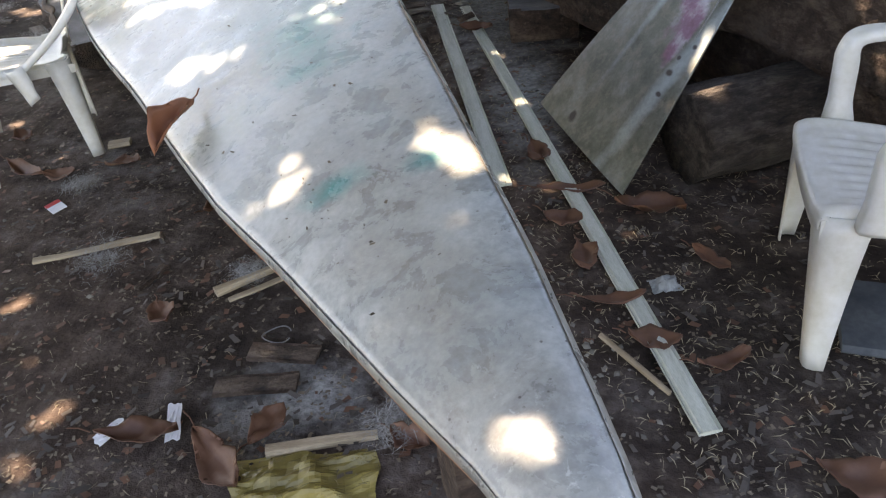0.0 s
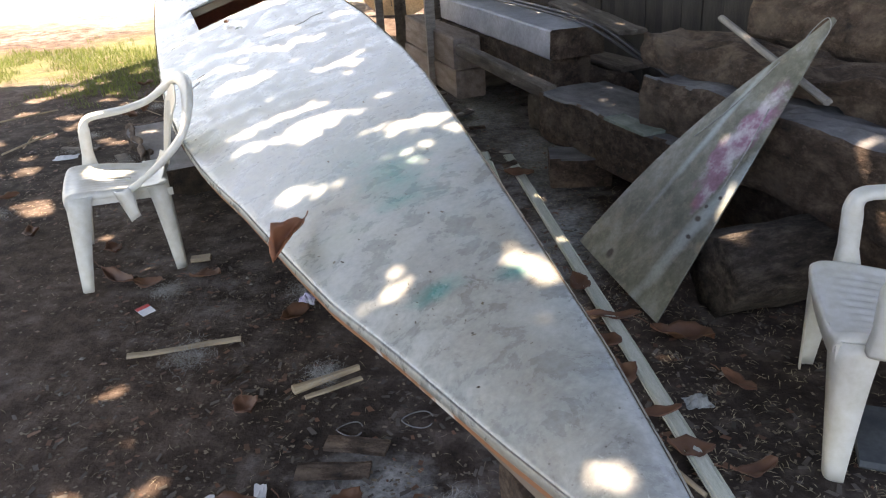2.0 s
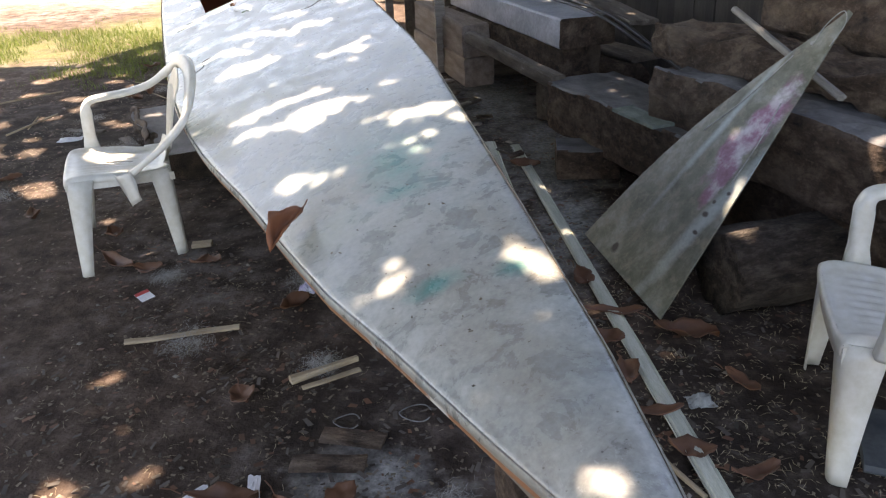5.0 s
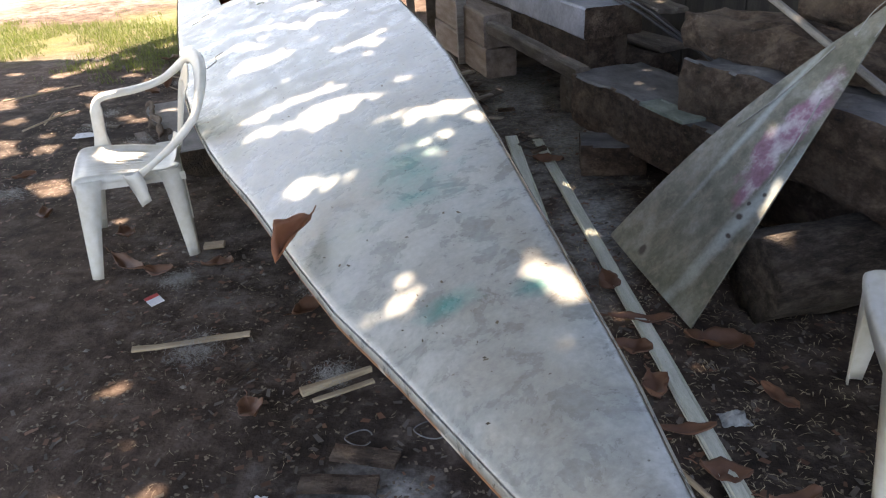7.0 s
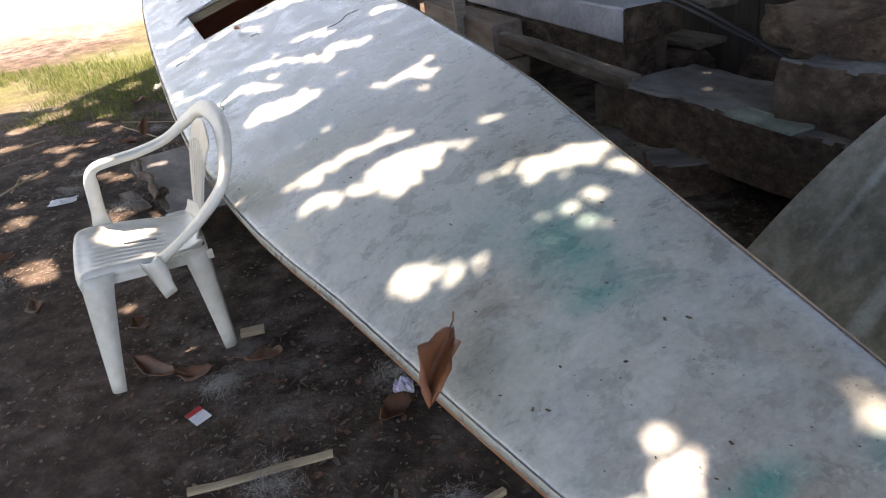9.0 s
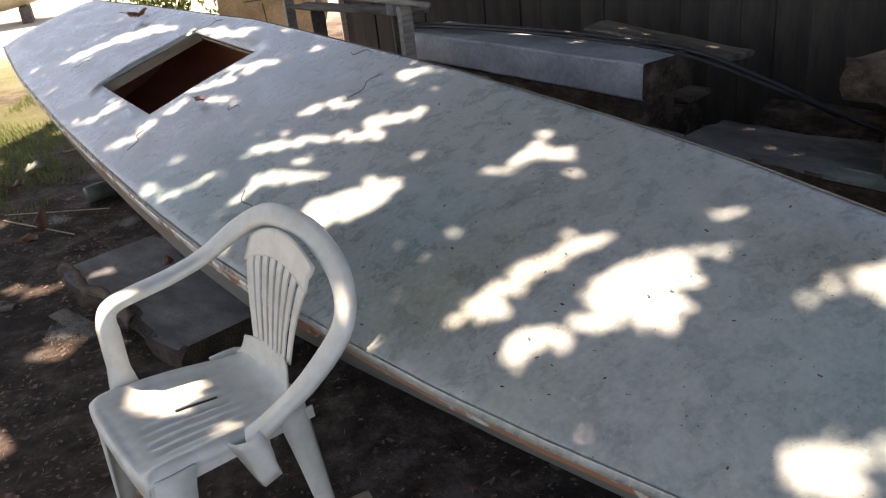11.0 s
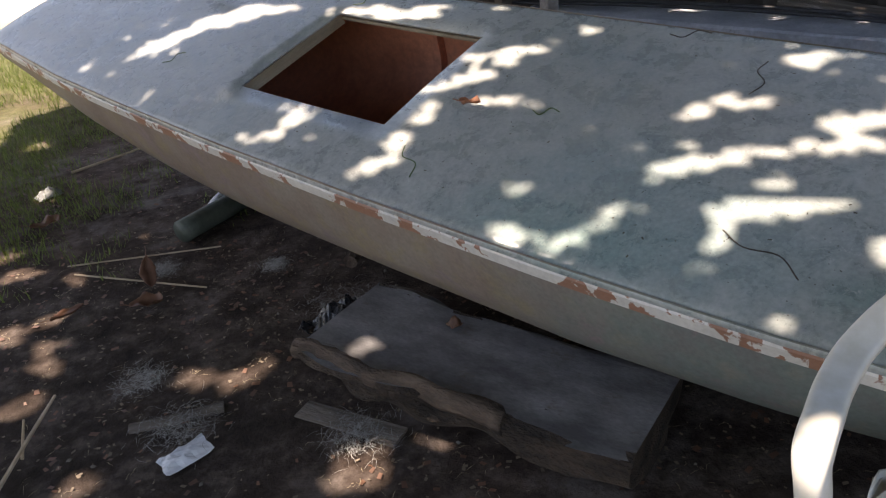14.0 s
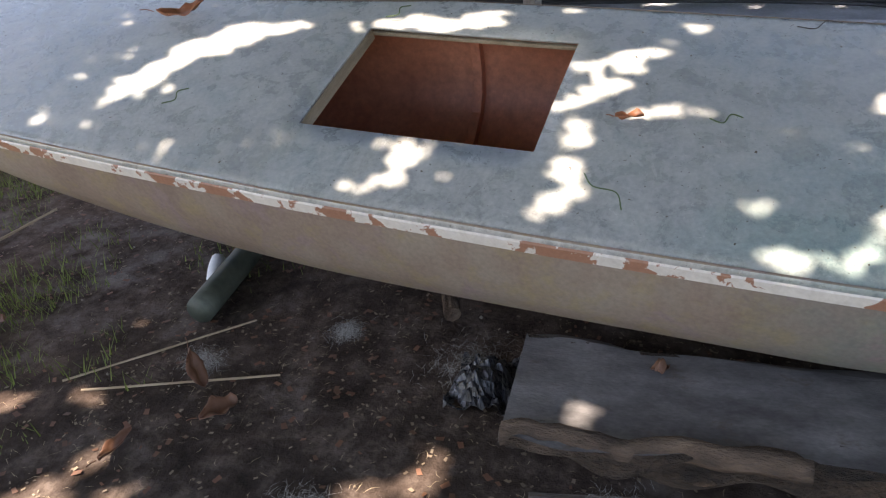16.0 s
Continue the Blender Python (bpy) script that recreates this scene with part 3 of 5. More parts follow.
def plastic_chair(m, label, broken, lean=0.0, fore=0.0):
    """A one-piece garden armchair; it faces +y. lean, fore: how far it has racked sideways and forward, per metre of height."""
    def piece(name, bm, material, parent, text="", smooth=False):
        for v in bm.verts:
            v.co.x += lean * v.co.z
            v.co.y += fore * v.co.z
        return part(name, bm, material, parent, text, smooth)

    c = thing("garden_chair", m, label, "chair", "white plastic garden chairs")
    # seat: one sheet that turns up into the foot of the back
    prof_y = smooth_path([(0.262, 0.372, 0.225), (0.262, 0.40, 0.234), (0.246, 0.421, 0.24), (0.20, 0.429, 0.24), (0.10, 0.422, 0.236), (0.0, 0.410, 0.229), (-0.09, 0.398, 0.214), (-0.15, 0.396, 0.193), (-0.19, 0.407, 0.165), (-0.212, 0.432, 0.14), (-0.226, 0.468, 0.128)], 5)
    bm = bmesh.new()
    nx = 46
    vs = []
    for y, z0, half in prof_y:
        row = []
        for i in range(nx + 1):
            u = 2 * i / nx - 1
            e = abs(u)
            inside = max(0.0, min(1.0, (y + 0.21) / 0.06)) * max(0.0, min(1.0, (0.262 - y) / 0.03))
            z = z0 - 0.016 * (1 - e ** 2) * inside
            if e > 0.95:
                z -= (0.026 if e > 0.99 else 0.004) * inside
            elif e > 0.8:
                z += 0.008 * inside * math.sin((e - 0.8) / 0.15 * math.pi)
            if -0.07 < y < 0.19 and e < 0.75 and i % 4 == 1:
                z -= 0.0045
            row.append(bm.verts.new((half * u, y + (0.03 * e * e if y < -0.2 else 0.0) - (0.012 * e ** 4 if y > 0.2 else 0.0), z)))
        vs.append(row)
    for j in range(len(vs) - 1):
        slot = -0.035 < prof_y[j][0] < 0.085
        for i in range(nx):
            if slot and i in (20, 25):
                continue
            bm.faces.new((vs[j][i], vs[j][i + 1], vs[j + 1][i + 1], vs[j + 1][i]))
    bmesh.ops.recalc_face_normals(bm, faces=bm.faces)
    if sum(f.normal.z for f in bm.faces) < 0:
        bmesh.ops.reverse_faces(bm, faces=bm.faces)
    thicken(bm, 0.005)
    piece("seat", bm, M_PLASTIC, c, "ribbed seat with two slots", True)
    # aprons
    piece("apron", thick(grid_mesh([[(x, 0.246 + 0.01 * (1 - (x / 0.24) ** 2), z) for x in np.linspace(-0.235, 0.235, 9)] for z in (0.385, 0.36, 0.335)]), 0.005), M_PLASTIC, c)
    for sx in (-1, 1):
        piece("apron", thick(grid_mesh([[(sx * (0.236 - 0.03 * (0.245 - y) / 0.46), y, z - 0.03 * (0.245 - y) / 0.46) for y in np.linspace(0.245, -0.21, 7)] for z in (0.41, 0.375)]), 0.005), M_PLASTIC, c)
    # legs
    for sx in (-1, 1):
        piece("leg", arc_leg((sx * 0.245, 0.25, 0.415), (sx * 0.298, 0.268, 0.0), 0.12, 0.05, (sx, 1)), M_PLASTIC, c, smooth=True)
        piece("leg", arc_leg((sx * 0.215, -0.2, 0.40), (sx * 0.245, -0.20, 0.0), 0.10, 0.05, (sx, -1)), M_PLASTIC, c, smooth=True)
    # the arms and the arch of the back are one moulded rim
    def arm_way(sx):
        if broken and sx < 0:
            return [(sx * 0.238, -0.01, 0.405), (sx * 0.265, -0.075, 0.445), (sx * 0.315, -0.185, 0.535), (sx * 0.335, -0.29, 0.64), (sx * 0.28, -0.34, 0.735), (sx * 0.14, -0.362, 0.80)]
        return [(sx * 0.256, 0.140, 0.400), (sx * 0.262, 0.138, 0.47), (sx * 0.268, 0.132, 0.55), (sx * 0.274, 0.124, 0.612), (sx * 0.277, 0.094, 0.640), (sx * 0.281, 0.02, 0.648), (sx * 0.285, -0.08, 0.655), (sx * 0.268, -0.19, 0.684), (sx * 0.205, -0.282, 0.752), (sx * 0.115, -0.335, 0.803)]
    way = arm_way(1) + [(0, -0.355, 0.818)] + arm_way(-1)[::-1]
    p = smooth_path(way, 6)
    ups, sizes = [], []
    for q in p:
        on_back = max(0.0, min(1.0, (-0.12 - q.y) / 0.16))
        post = max(0.0, min(1.0, (0.635 - q.z) / 0.05)) if q.y > 0.10 else 0.0
        ups.append(Vector((0, 0, 1)).lerp(Vector((0, 0.75, 0.66)), on_back).lerp(Vector((0, 1, 0.15)), post))
        sizes.append((0.035 - 0.002 * on_back - 0.006 * post, 0.013 + 0.014 * post + 0.012 * post * max(0.0, (0.47 - q.z) / 0.07)))
    def rim(f):
        w, h = sizes[min(len(sizes) - 1, round(f * (len(sizes) - 1)))]
        return [(w, -h), (w * 0.97, h * 0.35), (w * 0.8, h * 0.85), (w * 0.5, h), (-w * 0.5, h), (-w * 0.8, h * 0.85), (-w * 0.97, h * 0.35), (-w, -h), (-w * 0.8, -h), (0.0, -h * 0.6), (w * 0.8, -h)]
    piece("armrest", sweep(p, rim, ups), M_PLASTIC, c, "arm and back rim, one arm sagging" if broken else "arms and back rim in one sweep", True)
    if broken:
        rows = []
        for k in range(7):
            f = k / 6
            rows.append([(-0.232 - 0.010 * f, 0.045 - 0.05 * f, 0.415 - 0.15 * f), (-0.262 - 0.012 * f, 0.035 - 0.05 * f - 0.01 * math.sin(f * 5), 0.418 - 0.14 * f), (-0.288 - 0.006 * f, 0.005 - 0.055 * f, 0.425 - 0.12 * f), (-0.290, -0.025 - 0.05 * f + 0.03 * f * f, 0.445 - 0.10 * f)])
        piece("arm_upright", thick(grid_mesh(rows), 0.005), M_PLASTIC, c, "broken hanging flap of the arm", True)
    # back: a wide top band and slats
    def back(u, f):
        """u across -1..1, f up 0..1"""
        half = 0.155 + 0.045 * f
        return Vector((half * u - (0.055 * f * f if broken else 0.0), -0.210 - 0.095 * f - 0.05 * max(0.0, f - 0.75) + 0.022 * u * u, 0.395 + 0.40 * f - 0.06 * f * f * u * u))
    rows = []
    for f in (0.79, 0.83, 0.87, 0.91, 0.95, 0.99, 1.02):
        torn = -0.93 + (0.05 * abs(math.sin(f * 61)) + 0.04 * abs(math.sin(f * 23)) if broken else 0)
        rows.append([back(u, f + (0.0 if f > 0.81 else 0.03 * (1 - u * u))) for u in np.linspace(torn, 0.95, 19)])
    piece("back_band", thick(grid_mesh(rows), 0.005), M_PLASTIC, c, "back rim with a jagged crack" if broken else "", True)
    for k in range(8):
        u = -0.83 + 1.66 * k / 7
        wdt = 0.060 if k not in (0, 7) else 0.085
        rows = [[back(u * (0.62 + 0.38 * f) + du * (0.85 + 0.3 * f), f) for du in (-wdt, -wdt * 0.8, wdt * 0.8, wdt)] for f in np.linspace(0.155, 0.82, 12)]
        piece("slat", thick(grid_mesh(rows), 0.005), M_PLASTIC, c)
    return c


plastic_chair(pose(-1.79, 3.02, 0.0, 0, 0, 116.4) @ Matrix.Scale(1.065, 4), "white plastic garden armchair with a broken sagging arm on bare earth", True, 0.10)
plastic_chair(pose(1.41, 1.59, 0.0, 0, 0, 78.0) @ Matrix.Scale(1.075, 4), "white plastic garden armchair, dirty, beside the boat's narrow end", False, 0.0, 0.10)

# ---- planks, rudder blade, timbers ----
def lay(name, mesh, mat, a, b, label, category, group="", roll=0.0, smooth=False):
    """Lays a mesh that is made along y from a to b (its underside's ends)."""
    a, b = Vector(a), Vector(b)
    d = b - a
    m = Matrix.Translation((a + b) / 2) @ Euler((math.atan2(d.z, math.hypot(d.x, d.y)), 0, math.atan2(-d.x, d.y))).to_matrix().to_4x4() @ pose(0, 0, 0, 0, roll, 0)
    return solo(name, mesh, mat, label, category, m, group, smooth=smooth)


def run(a, b):
    return (Vector(a) - Vector(b)).length


def timber(name, a, b, w, h, mat, label, bump=0.008, seed=1, roll=0.0, category="timber", group="timber pile"):
    return lay(name, rough_box(w, run(a, b), h, max(4, min(48, int(run(a, b) / 0.05))), bump, seed), mat, a, b, label, category, group, roll)


timber("batten", (0.772, 1.126, 0.004), (0.15, 4.42, 0.004), 0.062, 0.014, M_BATTEN, "long pale painted wooden batten lying on the ground", 0.002, 1, 0, "plank", "pale battens")
timber("batten", (0.30, 2.36, 0.004), (-0.02, 4.5, 0.004), 0.075, 0.012, M_BATTEN, "short pale painted batten lying beside the boat", 0.002, 2, 0, "plank", "pale battens")


def rudder_paint():
    m, nt, b = nodes_of("worn_rudder_paint")
    v = coords(nt)
    n1, n2, n3 = noise_node(nt, v, 5, 7, 0.65), noise_node(nt, v, 16, 6, 0.7), noise_node(nt, v, 60, 3)
    c = ramp(nt, n1, [(0.32, (0.075, 0.08, 0.062)), (0.5, (0.17, 0.175, 0.14)), (0.66, (0.32, 0.33, 0.30))])
    c = mix(nt, ramp(nt, n2, [(0.5, grey(0)), (0.62, grey(0.6))]), c, (0.27, 0.25, 0.20))
    edge = spots(nt, v, [(0.20, 0.45, 0.05, 0.6), (-0.12, 0.75, 0.03, 0.5)], 0.8, 1.2, 9)
    c = mix(nt, math_node(nt, "MULTIPLY", edge, 0.75), c, (0.46, 0.53, 0.54))
    pink = spots(nt, v, [(0.06, 0.80, 0.085, 0.30), (0.11, 0.58, 0.05, 0.16), (0.03, 0.72, 0.07, 0.14)], 0.4, 1.7, 9)
    c = mix(nt, pink, c, ramp(nt, noise_node(nt, v, 8, 5, 0.6), [(0.36, (0.22, 0.10, 0.15)), (0.48, (0.33, 0.17, 0.25)), (0.56, (0.50, 0.43, 0.49)), (0.66, (0.62, 0.60, 0.63))]))
    holes = spots(nt, v, [(0.18, 0.44, 0.022, 0.016), (0.2, 0.56, 0.014, 0.012), (0.17, 0.5, 0.012, 0.01), (-0.13, 0.06, 0.03, 0.03), (0.21, 0.36, 0.02, 0.012)], 0.5, 1.2, 30)
    c = mix(nt, holes, c, (0.06, 0.05, 0.045))
    c = mix(nt, 0.25, c, ramp(nt, n3, [(0.3, grey(0.3)), (0.7, grey(0.8))]), "OVERLAY")
    nt.links.new(c, b.inputs["Base Color"])
    b.inputs["Roughness"].default_value = 0.55
    bump_into(nt, b, n2, 0.3, 0.004)
    return m


# blade: foot corner, inner corner, tip
F0, F1, F2 = Vector((0.729, 2.235, 0.016)), Vector((0.497, 2.99, 0.033)), Vector((1.47, 2.775, 1.095))
fy = (F2 - (F0 + F1) / 2).normalized()
fn = (F1 - F0).cross(fy).normalized()
if fn.z < 0:
    fn = -fn
fx = fy.cross(fn).normalized()
fm = Matrix.Translation((F0 + F1) / 2) @ Matrix((fx, fy, fn)).transposed().to_4x4()


def blade_mesh():
    inv = fm.inverted()
    a, b, t = inv @ F0, inv @ F1, inv @ F2
    lo, hi = (a, b) if a.x < b.x else (b, a)
    rows = []
    for j in range(25):
        f = j / 24
        l, r = lo.lerp(t, f), hi.lerp(t, f)
        l.x -= 0.092 * math.sin(f * math.pi) + 0.008
        r.x += 0.004 * math.sin(f * math.pi) + 0.006
        y = (l.y * 0.5 + r.y * 0.5)
        row = []
        n = 9
        for i in range(n):
            p = l.lerp(r, i / (n - 1))
            row.append((p.x, p.y, 0.011 * (1 - abs(2 * i / (n - 1) - 1) ** 3) + 0.003))
        row += [(x, yy, -z) for x, yy, z in row[::-1]]
        rows.append(row)
    return grid_mesh(rows, True, True)


rudder = solo("rudder_blade", blade_mesh(), rudder_paint(), "worn grey rudder blade with pink paint leaning on timbers", "rudder", fm, smooth=False)


def on_blade(b, c, up=0.015):
    """A place on the blade's upper face, in the blade's own space."""
    p = fm.inverted() @ (F0 + (F1 - F0) * b + (F2 - F0) * c)
    return (p.x, p.y, up)


M_SEAM = surface("pale_scraped_seam", (0.22, 0.22, 0.21), (0.38, 0.38, 0.37), 9, 60, 0.6, 0.2)
for way in ([(0.501, 0.515), (0.328, 0.659), (0.18, 0.829)], [(0.063, 0.418), (0.048, 0.547), (0.063, 0.689)]):
    part("seam", sweep(smooth_path([on_blade(b, c) for b, c in way], 5), ring(0.0028, 5)), M_SEAM, rudder, "pale scraped seam", True)
part("lashing_groove", sweep(smooth_path([on_blade(b, c, 0.0135) for b, c in [(0.095, 0.87), (0.09, 0.939), (0.032, 0.994), (-0.03, 0.961), (-0.017, 0.887)]], 5), ring(0.0022, 5)), M_SEAM, rudder, "worn pale loop near the tip", True)
part("bolt", sweep([on_blade(*(0.101, 0.88), 0.008), on_blade(*(0.101, 0.88), 0.019)], ring(0.009, 10), [(0, 1, 0)] * 2), M_SEAM, rudder, "pale bolt head")



def faced(ob, mat, axis, least):
    """Gives the faces that look along an axis another surface, such as a sawn top."""
    ob.data.materials.append(mat)
    for p in ob.data.polygons:
        if p.normal.dot(Vector(axis)) > least:
            p.material_index = 1
    return ob


M_SAWN_LIT_TOP = surface("grey_sawn_and_lit_top", (0.078, 0.076, 0.078), (0.20, 0.195, 0.195), 4, 50, 0.7, 0.3, 0.006, stretch=(2, 1, 2), stain=(0.11, 0.085, 0.07), stain_at=(0.58, 0.72))

faced(timber("timber_beam", (0.586, 4.526, 0.13), (1.22, 3.22, 0.14), 0.50, 0.31, M_TIMBER_RED, "thick rough timber with a sawn grey top", 0.02, 3), M_SAWN_LIT_TOP, (0, 0, 1), 0.7)
# Dark-topped beam: its grey top puts the bluish light into the colour.
faced(timber("timber_beam", (1.01, 3.63, 0.34), (2.09, 1.6, 0.34), 0.34, 0.36, M_TIMBER_RED, "thick rotten brown timber on the pile", 0.035, 4), M_SAWN_LIT_TOP, (0, 0, 1), 0.85)
lay("split_log", rough_box(0.34, 2.7, 0.16, 54, 0.06, 5), M_TIMBER_RED, (1.12, 3.9, 0.69), (2.34, 1.68, 0.7), "split log with a rough brown face on the pile", "log", "timber pile")
lay("log", log_mesh(1.2, 0.165, 0.15, 40, 40, 0.035, 2), M_BARK, (1, 2.36, 0), (2.05, 2.76, 0), "round log with dark ridged bark on the ground", "log", "timber pile", smooth=True)
faced(timber("timber_block", (0.4, 3.93, 0), (0.75, 3.93, 0), 0.26, 0.18, M_TIMBER_RED, "short dark block under a timber", 0.012, 6), M_SAWN_LIT_TOP, (0, 0, 1), 0.7)
# Brown end grain; the shade on this end is in its dark colour too.
faced(timber("timber_beam", (0.65, 4.96, 0.53), (-0.25, 7.05, 0.53), 0.42, 0.20, M_GREYPAINT, "long grey painted timber with a dark sawn end", 0.006, 7), M_TIMBER_RED, (0, -1, 0), 0.5)
timber("plank", (0.43, 4.43, 0.375), (-0.2, 5.75, 0.42), 0.10, 0.09, M_TIMBER, "weathered plank under the grey timber", 0.006, 8, category="plank")
timber("timber_beam", (0.62, 5.02, 0.26), (-0.33, 7.06, 0.25), 0.30, 0.26, M_TIMBER_RED, "brown timber beneath the grey one", 0.01, 9)
timber("timber_block", (0.403, 4.959, 0), (0.665, 5.162, 0), 0.3, 0.26, M_TIMBER, "pale block carrying the timbers", 0.01, 10)
timber("timber_block", (-0.171, 6.432, 0), (0.142, 6.54, 0), 0.3, 0.26, M_TIMBER, "pale block carrying the timbers", 0.01, 11)
timber("stick", (1.243, 3.6, 0.965), (1.455, 2.68, 0.765), 0.04, 0.03, surface("weathered_pale_stick", (0.17, 0.155, 0.14), (0.30, 0.28, 0.25), 5, 60, 0.75, 0.2, stretch=(8, 1, 8)), "pale squared stick lying across the logs", 0.002, 12, category="stick")
M_LOGSIDE = surface("dark_rotten_bark", (0.022, 0.016, 0.012), (0.095, 0.066, 0.047), 5, 40, 0.9, 1.0, 0.03, stretch=(2.2, 1, 2.2))
M_ROLLER = surface("dark_green_pole", (0.03, 0.04, 0.033), (0.085, 0.10, 0.08), 4, 40, 0.6, 0.3)
# log under the hull, with a sawn grey top
faced(lay("sawn_log", log_mesh(1.25, 0.23, 0.23, 36, 40, 0.085, 6, 0.20), M_LOGSIDE, (-2.461, 5.02, -0.03), (-1.839, 3.965, -0.03), "half-sunk log with a weathered sawn top under the hull", "log"), M_SAWN_LIT_TOP, (0, 0, 1), 0.85)
def bark_lip():
    rows = []
    for j in range(31):
        f = j / 30
        y = -0.62 + 0.85 * f
        w = 0.030 * noise.noise(Vector((y * 5, 1, 3))) + 0.015 * noise.noise(Vector((y * 17, 4, 3)))
        h = 0.165 + 0.015 * noise.noise(Vector((y * 6, 7, 1)))
        rows.append([(0.240 + w, y, h - 0.035), (0.252 + w, y, h - 0.012), (0.250 + w * 1.2, y, h + 0.012), (0.236 + w, y, h + 0.032), (0.215 + w, y, h + 0.040)])
    return thick(grid_mesh(rows), 0.008)


M_BARKLIP = surface("pale_curling_bark", (0.045, 0.031, 0.023), (0.15, 0.105, 0.075), 6, 50, 0.85, 0.8, 0.012, stretch=(3, 1, 3))
bl = lay("bark_strip", bark_lip(), M_BARKLIP, (-2.461, 5.022, -0), (-1.839, 3.968, -0), "curling brown bark strip along the log's edge", "bark", smooth=True)
lay("roller_log", log_mesh(0.75, 0.06, 0.06, 14, 8, 0.004, 8), M_ROLLER, (-2.824, 6.421, 0), (-2.25, 6.805, 0), "dark round roller under the bow", "log", smooth=True)

# ---- tree overhead, out of view ----
def flat_down(p):
    """Where the sun's ray through p meets the level of the ground."""
    p = Vector(p)
    q = p - TO_SUN * (p.z / TO_SUN.z)
    return (q.x, q.y)


# gaps in the foliage, each named by the two ends of the light that falls through it: (s, l) on the deck, radius
GAPS_STERN = [(-0.141, 0.037, -0.147, 0.084, 0.024)]
GAPS_AFT = [(0.71, -0.165, 0.684, -0.019, 0.034), (0.579, 0.197, 0.579, 0.197, 0.034), (0.554, 0.246, 0.493, 0.261, 0.042), (1.624, -0.219, 1.58, -0.168, 0.045), (1.525, -0.099, 1.476, -0.046, 0.034), (1.395, 0.231, 1.395, 0.231, 0.04), (1.508, 0.234, 1.508, 0.234, 0.025), (1.746, 0.292, 1.683, 0.432, 0.06), (1.554, 0.412, 1.516, 0.453, 0.032), (1.87, 0.159, 1.832, 0.209, 0.025)]
GAPS_FAIR = [(2.513, -0.276, 2.433, 0.084, 0.05), (2.42, 0.102, 2.369, 0.113, 0.028), (2.272, -0.059, 2.15, 0.168, 0.046), (2.203, -0.012, 2.073, 0.075, 0.045), (2.32, -0.306, 2.239, -0.199, 0.042), (2.201, -0.133, 2.129, -0.087, 0.034), (2.075, -0.064, 2.031, -0.039, 0.034), (2.193, 0.312, 2.145, 0.356, 0.034), (2.177, 0.447, 2.142, 0.476, 0.034), (2.888, 0.306, 2.933, 0.421, 0.045), (2.845, 0.338, 2.772, 0.385, 0.034), (3.09, 0.504, 3.09, 0.504, 0.03), (2.885, 0.191, 2.812, 0.226, 0.034), (2.995, 0.139, 2.947, 0.167, 0.026), (2.665, 0.253, 2.62, 0.314, 0.022), (2.923, -0.028, 2.923, -0.028, 0.034), (2.794, -0.077, 2.794, -0.077, 0.034), (2.818, -0.193, 2.818, -0.193, 0.029), (2.714, -0.491, 2.714, -0.491, 0.042)]
GAPS_MID = [(3.37, -0.24, 3.253, -0.077, 0.095), (3.371, -0.025, 3.371, -0.025, 0.05), (3.267, 0.033, 3.267, 0.033, 0.04), (3.792, -0.195, 3.611, -0.104, 0.055), (3.774, -0.094, 3.774, -0.094, 0.05), (3.816, -0.358, 3.869, -0.169, 0.033), (4.107, -0.17, 3.857, 0.043, 0.038), (3.791, 0.082, 3.583, 0.178, 0.038), (3.721, 0.238, 3.555, 0.351, 0.05), (4.138, 0.146, 4.051, 0.307, 0.042), (4.02, 0.25, 3.924, 0.301, 0.032), (4.408, -0.024, 4.408, -0.024, 0.034), (4.201, -0.063, 4.201, -0.063, 0.028), (4.065, -0.001, 4.065, -0.001, 0.033), (4.499, -0.377, 4.499, -0.377, 0.033), (4.198, -0.291, 4.198, -0.291, 0.028), (4.115, -0.326, 4.115, -0.326, 0.033)]
GAPS_MIDLOW = [(4.254, -0.562, 4.162, -0.385, 0.033), (4.446, -0.566, 4.446, -0.566, 0.033), (3.822, -0.468, 3.822, -0.468, 0.038), (3.593, -0.553, 3.593, -0.553, 0.042), (3.977, 0.565, 3.841, 0.644, 0.04), (3.836, 0.51, 3.836, 0.51, 0.024), (4.738, 0.582, 4.738, 0.582, 0.032)]
GAPS_HATCH = [(5.14, 0.007, 4.984, 0.165, 0.048), (5.129, 0.245, 5.086, 0.281, 0.034), (5.023, 0.324, 4.882, 0.391, 0.034), (4.907, 0.254, 4.907, 0.254, 0.033), (4.869, -0.013, 4.796, 0.036, 0.042), (5.073, -0.173, 5.048, -0.104, 0.045), (5.07, -0.234, 5.07, -0.234, 0.033), (5.07, -0.337, 5.01, -0.292, 0.037), (5.143, -0.536, 5.006, -0.404, 0.042), (5.68, -0.514, 5.588, -0.398, 0.038), (5.604, -0.37, 5.527, -0.302, 0.04), (5.735, -0.305, 5.735, -0.305, 0.025), (5.647, -0.273, 5.624, -0.271, 0.028), (5.737, -0.514, 5.737, -0.514, 0.028)]
